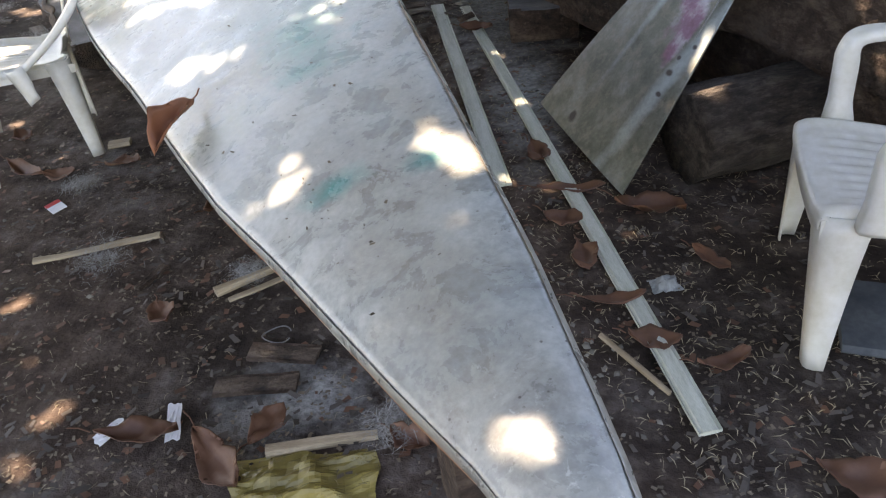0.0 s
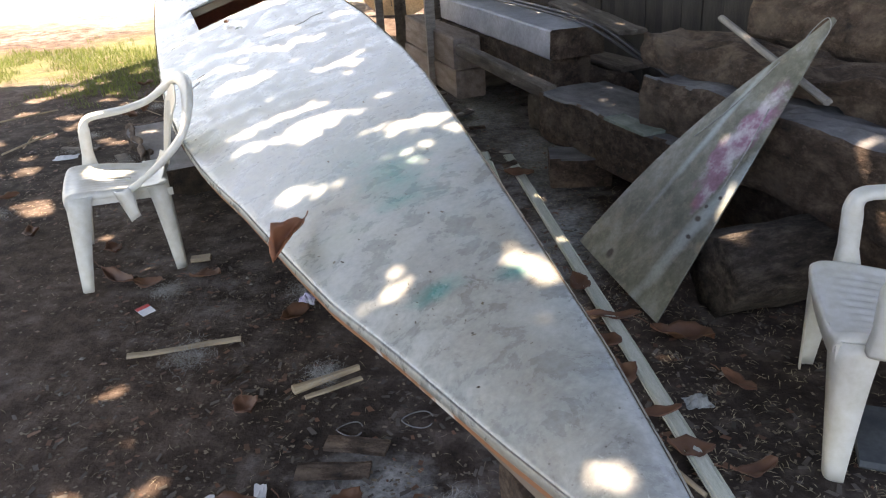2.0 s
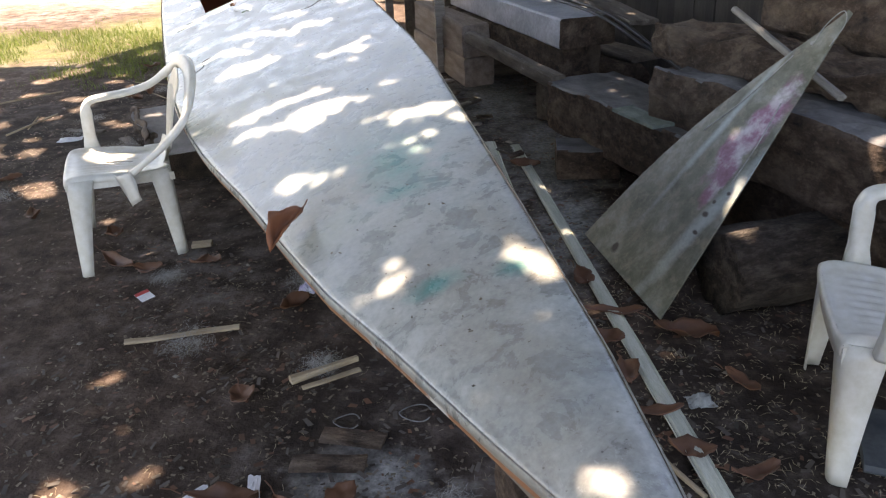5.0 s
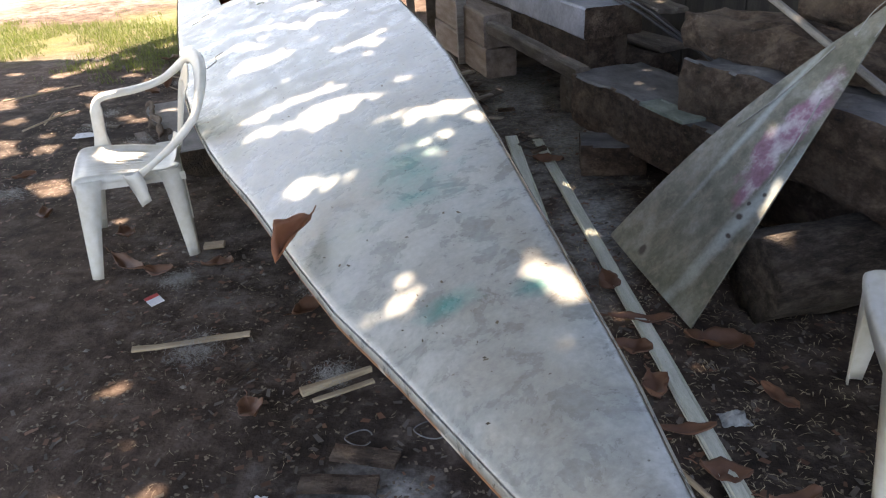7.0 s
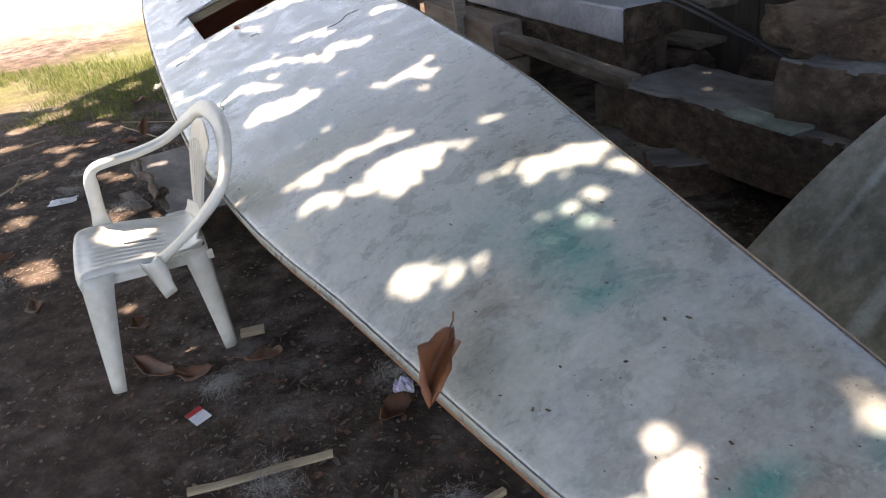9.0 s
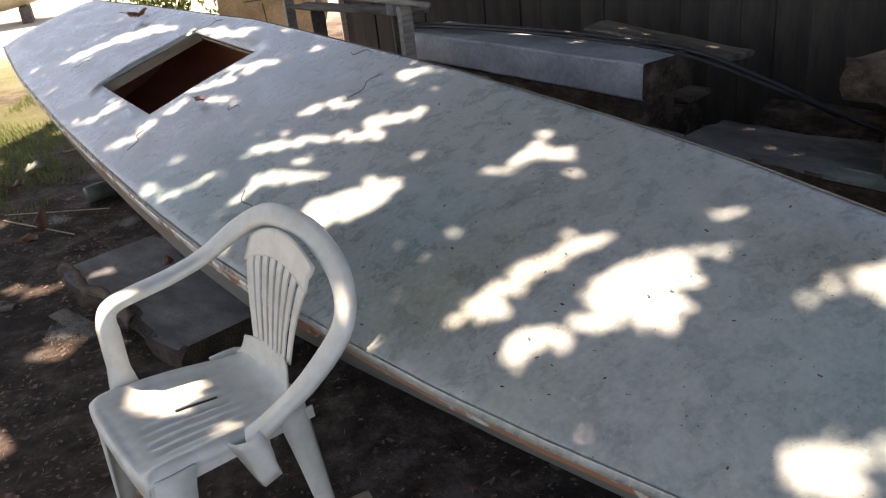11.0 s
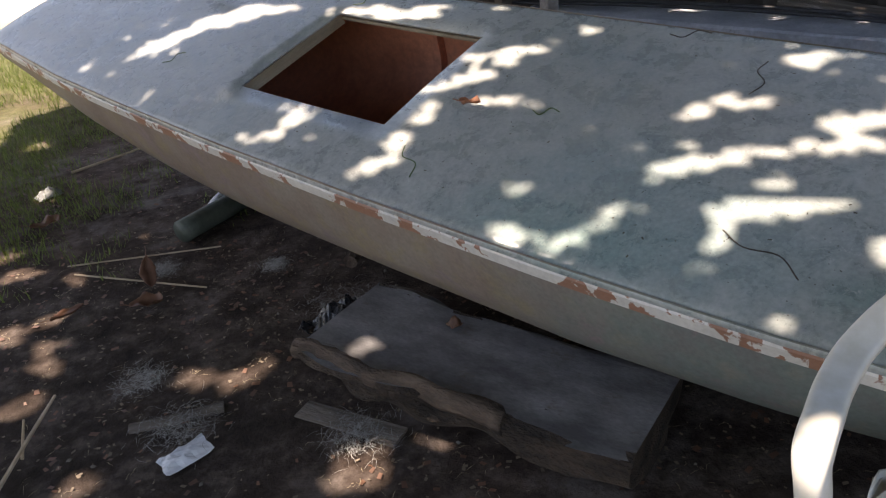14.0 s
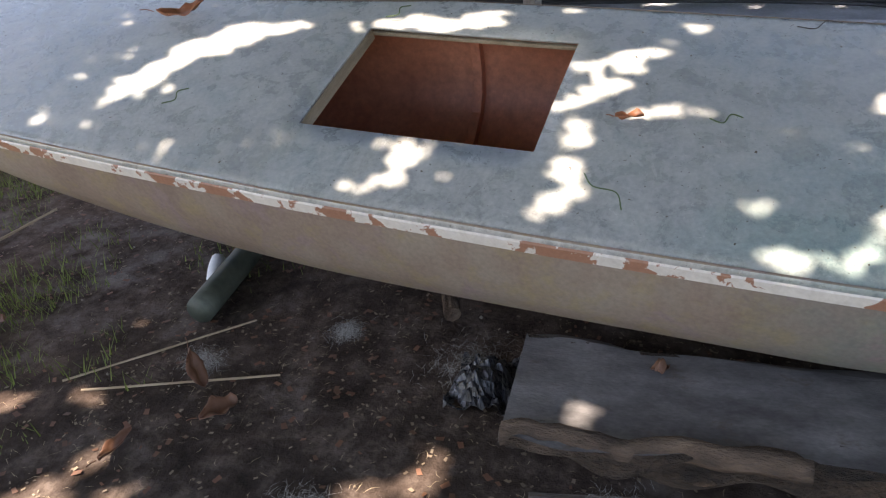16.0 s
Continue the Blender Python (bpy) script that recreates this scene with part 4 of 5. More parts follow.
GAPS_BOW = [(6.076, -0.314, 6.076, -0.314, 0.034), (6.224, -0.394, 6.224, -0.394, 0.027), (6.508, -0.441, 6.508, -0.441, 0.03), (6.876, -0.201, 6.743, 0.1, 0.065), (6.743, 0.1, 6.561, 0.282, 0.095), (6.576, 0.303, 6.358, 0.395, 0.06), (6.875, -0.408, 6.875, -0.408, 0.038), (7.128, -0.418, 7.128, -0.418, 0.042), (7.259, -0.327, 7.259, -0.327, 0.027), (7.159, -0.132, 7.159, -0.132, 0.038), (7.057, 0.018, 7.014, 0.066, 0.03), (7.189, 0.285, 7.189, 0.285, 0.033), (7.468, 0.245, 7.468, 0.245, 0.025), (7.287, 0.376, 7.287, 0.376, 0.026), (6.861, 0.512, 6.861, 0.512, 0.03), (7.532, 0.415, 7.532, 0.415, 0.024)]
GAPS_HIGHSIDE = [(6.001, 0.438, 5.885, 0.483, 0.05), (5.788, 0.454, 5.586, 0.56, 0.068), (5.882, 0.532, 5.882, 0.532, 0.042), (5.496, 0.623, 5.496, 0.623, 0.034), (6.11, 0.403, 6.11, 0.403, 0.029), (5.26, 0.662, 5.26, 0.662, 0.038), (4.82, 0.604, 4.82, 0.604, 0.034), (5.038, 0.632, 5.038, 0.632, 0.024), (4.661, 0.044, 4.661, 0.044, 0.024), (4.418, -0.009, 4.418, -0.009, 0.036), (4.473, -0.368, 4.473, -0.368, 0.037), (4.217, -0.051, 4.217, -0.051, 0.03), (4.107, -0.002, 4.107, -0.002, 0.034), (4.463, -0.562, 4.342, -0.543, 0.038)]
GAPS_GROUND = [(-1.256, 1.196, .08), (-1.034, 1.303, .06), (-1.034, 1.115, .05), (-1.394, 1.812, .05), (0.47, 2.309, .04), (-2.8, 3.792, .10), (-3.275, 4.527, .09), (-3.463, 4.817, .07), (-2.116, 3.279, .05), (-2.655, 4.394, .10), (-3.024, 5.181, .08), (-2.844, 5.078, .07), (-3.504, 5.952, .07), (-3.523, 5.759, .06), (-3.385, 6.276, .06), (-3.661, 5.377, .07), (-3.586, 6.493, .05), (0.423, 3.061, .035), (-2.389, 4.714, .06), (-3.307, 4.478, .1), (-3.948, 5.163, .1), (-4.213, 6.106, .1), (-4.274, 7.03, .15), (-3.695, 6.776, .08)]
GAPS_YARD = [(-2.75, 3.7, 0.1), (-2.13, 3.28, 0.05), (-1.73, 2.8, 0.035), (-3.25, 4.57, 0.06), (-3.62, 5.39, 0.07), (-2.98, 5.13, 0.05), (-2.77, 5.11, 0.06), (-4.29, 6.9, 0.08), (-3.89, 7.71, 0.08), (-2.83, 3.73, 0.08), (-3.32, 4.54, 0.08), (-4.19, 6.98, 0.08), (-2.12, 3.28, 0.04), (-2.9, 5.05, 0.06), (-2.64, 4.39, 0.07), (-3.05, 5.18, 0.05), (-2.85, 5.05, 0.05), (-2.87, 3.82, 0.12), (-2.4, 4.4, 0.04), (-3.53, 5.97, 0.05), (-3.39, 6.33, 0.04)]
GAPS_HIGH = [(1.06, 2.36, 0.33, .06), (1.40, 2.85, 0.80, .04), (1.52, 2.42, 0.72, .05), (1.72, 2.1, 0.72, .06), (-1.93, 3.14, 0.45, .11), (-1.75, 2.90, 0.42, .05), (0.62, 5.3, 0.74, .06), (0.42, 5.7, 0.74, .05), (0.22, 6.2, 0.74, .05), (0.75, 4.0, 0.46, .03)]
gaps = []
for s0, l0, s1, l1, r in GAPS_STERN + GAPS_AFT + GAPS_FAIR + GAPS_MID + GAPS_MIDLOW + GAPS_HATCH + GAPS_BOW + GAPS_HIGHSIDE:
    gaps.append((*flat_down(on_deck(s0, l0)), *flat_down(on_deck(s1, l1)), r))
gaps += [(x, y, x, y, r) for x, y, r in GAPS_GROUND + GAPS_YARD]
gaps += [(*flat_down((x, y, z)), *flat_down((x, y, z)), r) for x, y, z, r in GAPS_HIGH]
gaps = np.array(gaps)
gaps[:, 4] = np.maximum(gaps[:, 4] - 0.021, 0.004)


def shade_edge(x, y):
    """Positive where the crown's shade falls on the ground."""
    return min(9.75 + 0.1 * x - y + 0.3 * math.sin(x * 1.7) - 1.7 * max(0.0, min(1.0, (-3.65 - x) / 0.7)), 8.0 + x) + 0.6 * noise.noise(Vector((x * 0.9, y * 0.9, 1)))


def crown():
    r = np.random.RandomState(3)
    n = 200000
    gx, gy = r.uniform(-8, 4.5, n), r.uniform(-3, 10.5, n)
    keep = np.array([shade_edge(x, y) > 0 and (x > -3.4 or noise.noise(Vector((x * 2.6, y * 2.6, 4))) < 0.34) for x, y in zip(gx, gy)])
    size = r.uniform(0.05, 0.10, n)
    ax, ay = gaps[:, 0], gaps[:, 1]
    dx, dy = gaps[:, 2] - ax, gaps[:, 3] - ay
    ll = np.maximum(dx * dx + dy * dy, 1e-9)
    t = np.clip(((gx[:, None] - ax) * dx + (gy[:, None] - ay) * dy) / ll, 0, 1)
    dist = np.hypot(gx[:, None] - ax - t * dx, gy[:, None] - ay - t * dy)
    keep &= (dist - gaps[:, 4] - size[:, None] * 0.5 > 0).all(1)
    gx, gy, size = gx[keep], gy[keep], size[keep]
    z = r.uniform(4.6, 5.8, len(gx))
    px, py = gx + TO_SUN.x / TO_SUN.z * z, gy + TO_SUN.y / TO_SUN.z * z
    verts, faces = [], []
    shape = [(-1.0, 0), (-0.35, 0.42), (0.4, 0.36), (1.0, 0), (0.4, -0.36), (-0.35, -0.42)]
    ang, tx, ty = r.uniform(0, 6.3, len(gx)), r.uniform(-0.5, 0.5, len(gx)), r.uniform(-0.5, 0.5, len(gx))
    for i in range(len(gx)):
        c, s, k = math.cos(ang[i]), math.sin(ang[i]), size[i]
        b = len(verts)
        for u, v in shape:
            ox, oy = k * (u * c - v * s), k * (u * s + v * c)
            verts.append((px[i] + ox, py[i] + oy, z[i] + tx[i] * ox + ty[i] * oy))
        faces.append(tuple(range(b, b + 6)))
    me = bpy.data.meshes.new("crown")
    me.from_pydata(verts, [], faces)
    me.materials.append(M_GREENLEAF)
    return me


# Tree is out of view: crown built to cast the dapples, trunk placed freely.
tree = thing("tree", pose(3.6, -2.2, 0), "unseen broad shade tree with a wide leafy crown overhead", "tree")
part("trunk", sweep(smooth_path([(0, 0, -0.1), (0.1, 0.1, 1.2), (-0.1, 0.3, 2.4), (-0.5, 0.9, 3.8)], 5), lambda f: ring(0.34 - 0.14 * f, 12)), M_BARK, tree, smooth=True)
for tip in ((-5.5, 4.5, 5.3), (-7.5, 8.5, 5.4), (-3.0, 9.5, 5.3), (-9.5, 3.0, 5.2), (-1.0, 5.5, 5.4)):
    mid = (tip[0] * 0.45 - 0.3, tip[1] * 0.45 + 0.5, 5.2)
    part("limb", sweep(smooth_path([(-0.42, 0.8, 3.6), mid, tip], 6), lambda f: ring(0.13 - 0.11 * f, 8)), M_BARK, tree, smooth=True)
cr = new("crown", crown())
cr.parent = tree
cr.matrix_parent_inverse = tree.matrix_basis.inverted()

# ---- shed behind the timber pile ----
def board_wall(a, b, h, n, mat, name, label):
    w = thing(name, Matrix.Identity(4), label, "wall", kind="structure")
    a, b = Vector(a), Vector(b)
    d = (b - a) / n
    yaw = math.atan2(-d.x, d.y)
    shared = rough_box(0.03, d.length * 0.985, h, 2, 0.004, 3, 0.004)
    me = bpy.data.meshes.new("board")
    shared.to_mesh(me)
    shared.free()
    me.materials.append(mat)
    for i in range(n):
        o = new("board", me)
        c = a + d * (i + 0.5)
        o.parent = w
        o.matrix_basis = pose(c.x + rng.uniform(-0.01, 0.01), c.y, rng.uniform(-0.05, 0.0), 0, 0, math.degrees(yaw))
    return w


board_wall((3.6, 1.0, 0), (-0.6, 10.2, 0), 2.6, 44, M_DARK, "wall_east", "dark weathered board wall of a shed")

# ---- more of the timber pile ----
M_SCRAP = surface("pale_scrap_wood", (0.26, 0.22, 0.18), (0.46, 0.42, 0.36), 5, 50, 0.85, 0.4, stretch=(5, 1, 5), jitter=0.25)
M_GREENISH = surface("pale_green_worn_paint", (0.13, 0.165, 0.135), (0.27, 0.31, 0.27), 5, 50, 0.7, 0.2)
M_PALEBEAM = surface("pale_brown_beam", (0.20, 0.15, 0.125), (0.36, 0.29, 0.25), 3, 45, 0.85, 0.4, stretch=(5, 1, 5), jitter=0.1, stain=(0.50, 0.48, 0.46), stain_at=(0.66, 0.74))
timber("timber_beam", (-0.145, 6.023, 0), (-0.733, 7.451, 0), 0.26, 0.24, M_PALEBEAM, "pale brown squared beam on the ground", 0.008, 51)
timber("timber_beam", (-0.169, 6.059, 0.245), (-0.723, 7.451, 0.245), 0.24, 0.26, M_PALEBEAM, "pale brown squared beam stacked on another", 0.008, 52)
timber("board", (1, 4.82, 0.69), (0.6, 5.82, 0.77), 0.22, 0.03, M_TIMBER, "bent brown board behind the hoses", 0.01, 53, category="board")
lay("log", log_mesh(2.6, 0.17, 0.15, 18, 14, 0.03, 11), M_TIMBER_RED, (1.46, 4.117, 0.34), (2.45, 1.6, 0.34), "dark rough log at the back of the pile", "log", "timber pile")
lay("log", log_mesh(2.6, 0.18, 0.16, 18, 14, 0.03, 12), M_TIMBER_RED, (1.622, 3.916, 0.74), (2.55, 1.5, 0.74), "dark rough log on top of the pile", "log", "timber pile")
lay("log", log_mesh(2.4, 0.15, 0.13, 18, 14, 0.03, 13), M_BARK, (1.882, 4.183, 1.02), (2.7, 1.8, 1.05), "dark barked log on top of the pile", "log", "timber pile")
lay("log", log_mesh(2.3, 0.20, 0.18, 18, 14, 0.03, 14), M_TIMBER_RED, (1.227, 4.912, 0), (2.475, 2.934, 0), "dark rough log at the bottom of the pile", "log", "timber pile")
timber("timber_block", (1.24, 3.45, 0), (1.84, 2, 0), 0.3, 0.335, M_TIMBER_RED, "dark timber at the bottom of the pile", 0.02, 15)
lay("log", log_mesh(1.9, 0.15, 0.15, 16, 12, 0.02, 16), M_TIMBER_RED, (1.056, 5.408, 0), (0.167, 7.117, 0), "dark log behind the grey timber", "log", "timber pile")
timber("plank", (1.144, 5.471, 0.3), (0.208, 7.122, 0.3), 0.28, 0.04, M_TIMBER, "old board behind the grey timber", 0.006, 17, category="plank")
timber("plank", (0.74, 3.72, 0.448), (0.9, 3.36, 0.455), 0.13, 0.008, M_GREENISH, "pale green offcut lying on a timber", 0.002, 18, category="plank")

# hoses over the grey timber
for k, (dz, off) in enumerate(((0.0, 0.0), (0.012, 0.05), (-0.01, 0.10))):
    p = smooth_path([(-0.48 + off, 7.2, 0.75 + dz), (-0.03 + off, 6.38, 0.775 + dz), (0.39 + off, 5.58, 0.775 + dz), (0.72 + off, 4.98, 0.735 + dz), (0.98 + off * 0.5, 4.52, 0.61 + dz), (1.26, 4.33 - off * 3, 0.45)], 7)
    solo("hose", sweep(p, ring(0.011, 8)), M_RUBBER, "black plastic hose draped over the timber", "hose", group="hoses", smooth=True)

# poles on trestles, bottle
M_POLE = surface("grey_pole", (0.22, 0.19, 0.17), (0.38, 0.34, 0.30), 6, 50, 0.8, 0.4, stretch=(6, 1, 6))
M_CONCRETE = surface("grey_slab", (0.20, 0.21, 0.21), (0.32, 0.33, 0.32), 5, 60, 0.8, 0.3)
for a, b, r, lab in (((-1.43, 8.75, 0.975), (-0.40, 6.2, 0.985), 0.022, "long weathered pole resting on posts"), ((-1.17, 8.35, 1.05), (-0.53, 6.80, 0.99), 0.016, "thin pole resting on the long pole")):
    lay("pole", log_mesh(run(a, b), r, r * 0.8, 9, 12, 0.006, 4), M_POLE, a, b, lab, "pole", "poles", smooth=True)
for x, y in ((-1.25, 8.36), (-0.52, 6.54)):
    timber("post", (x - 0.03, y, 0.0), (x + 0.05, y + 0.02, 0.0), 0.07, 0.972, M_POLE, "rough post carrying the poles", 0.005, 19, category="post")
timber("board", (-1.149, 8.385, 0.84), (-0.335, 6.956, 0.84), 0.22, 0.03, M_TIMBER, "grey shelf board under the poles", 0.004, 20, category="board", group="shelf")
for x, y in ((-1.0, 8.35), (-0.45, 7.15)):
    timber("block", (x, y - 0.05, 0.0), (x, y + 0.05, 0.0), 0.12, 0.84, M_TIMBER, "stacked block under the shelf board", 0.006, 21, category="block", group="shelf")
timber("block", (-0.554, 6.946, 0.87), (-0.51, 6.882, 0.87), 0.06, 0.13, M_CONCRETE, "small pale grey block on the shelf board", 0.004, 22, category="block")
M_BOTTLE = surface("dull_green_plastic", (0.16, 0.24, 0.17), (0.24, 0.33, 0.24), 8, 40, 0.3, 0.1)
bot = lay("bottle", sweep([(0, -0.13, 0.04), (0, -0.125, 0.04), (0, -0.06, 0.04), (0, 0.02, 0.04), (0, 0.05, 0.04), (0, 0.085, 0.04), (0, 0.11, 0.04), (0, 0.125, 0.04)], lambda f: ring(0.012 + 0.03 * min(1, f * 6) - 0.028 * max(0, (f - 0.6) / 0.4), 12)), M_BOTTLE, (-0.84, 7.42, 1.03), (-0.72, 7.15, 1.03), "dull green plastic bottle lying on the poles", "bottle", smooth=True)
M_RED = surface("red_plastic", (0.45, 0.03, 0.03), (0.6, 0.05, 0.04), 8, 40, 0.4, 0.05)
cap = part("cap", sweep([(0, 0.125, 0.04), (0, 0.150, 0.04)], ring(0.016, 10)), M_RED, bot, "red cap")

# plywood disc with cracks, posts, bush and the far boat
M_DISC = surface("sun_worn_plywood", (0.34, 0.23, 0.13), (0.55, 0.40, 0.24), 2.5, 40, 0.8, 0.3, stain=(0.22, 0.15, 0.09), stain_at=(0.64, 0.72))
disc = thing("cable_drum", pose(-1.36, 10.9, 0.62, 90, 0, -14), "large round plywood drum end, brown and cracked, standing upright", "drum")
part("disc", sweep([(0, 0, -0.02), (0, 0, 0.02)], [(0.66 * math.cos(a), 0.66 * math.sin(a)) for a in np.linspace(0, 2 * math.pi, 48, endpoint=False)], [(0, 1, 0)] * 2), M_DISC, disc)
for a, b in (((-0.34, 0.05), (0.30, 0.13)), ((-0.08, -0.5), (-0.12, 0.02))):
    part("crack", sweep([(a[0], a[1], 0.022), ((a[0] + b[0]) / 2, (a[1] + b[1]) / 2 - 0.03, 0.022), (b[0], b[1], 0.022)], ring(0.006, 5)), M_RUBBER, disc)
for x, y, w in ((-0.86, 10.3, 0.07), (-0.60, 10.2, 0.12), (-0.30, 9.9, 0.10)):
    timber("post", (x - 0.04, y, 0.0), (x + 0.04, y, 0.0), w, 1.9, M_POLE, "grey weathered upright post by the shed", 0.006, 23, category="post", group="shed posts")


def leaf_cloud(name, n, centre, size, leaf, mat, seed):
    r = np.random.RandomState(seed)
    verts, faces = [], []
    for _ in range(n):
        v = r.normal(size=3)
        v *= (r.uniform(0.35, 1.0) ** 0.5) / np.linalg.norm(v)
        bump = 0.75 + 0.5 * noise.noise(Vector(v * 2.3))
        p = Vector((centre[0] + v[0] * size[0] * bump, centre[1] + v[1] * size[1] * bump, max(0.03, centre[2] + v[2] * size[2] * bump)))
        q = Euler(r.uniform(-1.2, 1.2, 3) + np.array([0, 0, r.uniform(0, 6)])).to_matrix()
        k = leaf * r.uniform(0.6, 1.3)
        b = len(verts)
        verts += [tuple(p + q @ Vector((u * k, w * k, h * k))) for u, w, h in ((-1, 0, 0), (0, 0.4, 0.12), (1, 0, 0), (0, -0.4, 0.12))]
        faces.append((b, b + 1, b + 2, b + 3))
    me = bpy.data.meshes.new(name)
    me.from_pydata(verts, [], faces)
    me.materials.append(mat)
    return me


for x, y, h, n in ((-2.75, 12.3, 1.0, 2600), (-1.9, 12.9, 1.2, 2000), (0.2, 12.2, 1.3, 2200)):
    bush = thing("bush", pose(x, y, 0), "leafy green bush growing beside the shed", "bush", "bushes")
    for k in range(5):
        a = k * 1.3
        part("stem", sweep([(0.03 * k, 0, -0.02), (0.25 * math.cos(a), 0.25 * math.sin(a), h * 0.6), (0.5 * math.cos(a), 0.5 * math.sin(a), h * 1.2)], lambda f: ring(0.014 - 0.01 * f, 5)), M_BARK, bush)
    lv = new("foliage", leaf_cloud("foliage", n, (0, 0, h), (0.75, 0.75, h), 0.05, M_GRASS, int(x * 10) % 97))
    lv.parent = bush

M_FARHULL = surface("beige_hull_paint", (0.50, 0.42, 0.28), (0.64, 0.55, 0.40), 1.5, 20, 0.5, 0.1)
rows = []
for k in range(25):
    f = k / 24
    w = 0.75 * math.sin(math.pi * (0.08 + 0.84 * f)) ** 0.7
    rows.append([((f - 0.5) * 5.5, w * math.cos(a) * 1.0, 1.15 + 0.12 * (2 * f - 1) ** 2 - (0.95 * math.sin(math.pi * (0.1 + 0.8 * f)) ** 0.5) * math.sin(a)) for a in np.linspace(0, math.pi, 13)])
far = thing("far_boat", pose(-7.6, 19.0, 0, 0, 0, 12), "pale beige boat hull standing on sunlit ground far off", "boat")
part("hull", thick(grid_mesh(rows), 0.03), M_FARHULL, far, smooth=True)
part("thwart", rough_box(0.25, 1.3, 0.04, 2, 0.003, 3), M_PLY, far).matrix_basis = pose(0, 0, 1.0)
for x in (-1.3, 1.3):
    part("cradle", rough_box(0.2, 0.9, 0.32, 3, 0.01, 5), M_TIMBER, far).matrix_basis = pose(x, 0, -0.01)

# ---- under and round the hull ----
lay("prop", log_mesh(0.3, 0.035, 0.03, 8, 4, 0.004, 3), M_TIMBER_RED, (-2.232, 5.544, 0.06), (-2.044, 5.761, 0.1), "short dark prop wedged under the hull", "prop")
timber("block", (-1.931, 5.875, 0), (-1.517, 6.047, 0), 0.22, 0.14, M_TIMBER_RED, "dark block carrying the hull", 0.01, 24, category="block", group="hull blocks")
timber("block", (-0.215, 2.495, 0), (0.107, 2.64, 0), 0.2, 0.19, M_TIMBER_RED, "dark block carrying the hull", 0.01, 25, category="block", group="hull blocks")
timber("block", (0.134, 0.929, 0), (0.32, 1.008, 0), 0.16, 0.38, M_TIMBER_RED, "tall dark block carrying the narrow end of the hull", 0.01, 26, category="block", group="hull blocks")
M_BAG = surface("black_plastic_bag", (0.012, 0.014, 0.018), (0.04, 0.045, 0.055), 6, 40, 0.3, 0.3, 0.01)


def crumple(sx, sy, sz, n, seed, flat=0.0):
    """A crumpled lump or sheet."""
    rows = []
    for j in range(n + 1):
        row = []
        for i in range(n + 1):
            x, y = (i / n - 0.5), (j / n - 0.5)
            d = max(0, 1 - 4 * (x * x + y * y))
            z = sz * (d * (1 - flat) + (0.55 + flat) * noise.noise(Vector((x * 5 + seed, y * 5, seed))) + 0.35 * abs(noise.noise(Vector((x * 13 + seed, y * 13, 1)))))
            w = 1 + 0.18 * noise.noise(Vector((x * 3, y * 3, seed + 5)))
            row.append((x * sx * w, y * sy * w, max(0.003, z)))
        rows.append(row)
    return thick(grid_mesh(rows), 0.0015)


solo("plastic_bag", crumple(0.30, 0.22, 0.09, 20, 3), M_BAG, "crumpled black plastic bag lying beside the sawn log", "bag", pose(-2.391, 5.231, 0, 0, 0, 30))
M_WHITEPL = surface("white_plastic_scrap", (0.66, 0.68, 0.72), (0.8, 0.82, 0.85), 6, 30, 0.4, 0.05)
M_YELLOW = surface("yellow_plastic_wrap", (0.16, 0.12, 0.035), (0.30, 0.235, 0.07), 5, 30, 0.35, 0.2)
solo("container_lid", crumple(0.17, 0.10, 0.02, 12, 9, 0.2), M_WHITEPL, "white plastic shard lying on the earth", "plastic scrap", pose(-3.12, 4.751, 0, 0, 0, 20))
solo("wrapper", crumple(0.36, 0.17, 0.035, 22, 4, 0.3), M_YELLOW, "crumpled yellow plastic wrapper on the ground", "wrapper", pose(-0.251, 1.031, 0, 0, 0, 5))
solo("jug", sweep([(0, 0, 0.05), (0.03, 0, 0.05), (0.12, 0, 0.055), (0.17, 0, 0.06), (0.22, 0, 0.065)], lambda f: ring(0.035 + 0.02 * min(1, 3 * f) - 0.03 * max(0, f - 0.6), 10)), M_WHITEPL, "white plastic jug lying against the roller", "jug", pose(-2.668, 6.616, 0, 0, -10, 48) @ Matrix.Scale(0.7, 4), smooth=True)
solo("stone", crumple(0.15, 0.10, 0.045, 12, 6, 0.0), M_CONCRETE, "pale round stone at the edge of the grass", "stone", pose(-3.467, 7.556, 0, 0, 0, 20), smooth=True)
solo("stone", crumple(0.09, 0.07, 0.03, 10, 8), M_CONCRETE, "greenish grey stone beside the batten", "stone", pose(0.78, 1.72, 0, 0, 0, 10))
timber("paving_slab", (1.226, 1.535, 0), (1.694, 1.393, 0), 0.32, 0.03, surface("dark_grey_slab", (0.045, 0.052, 0.058), (0.10, 0.11, 0.115), 5, 60, 0.8, 0.3), "flat grey slab lying under the chair", 0.004, 27, category="slab")

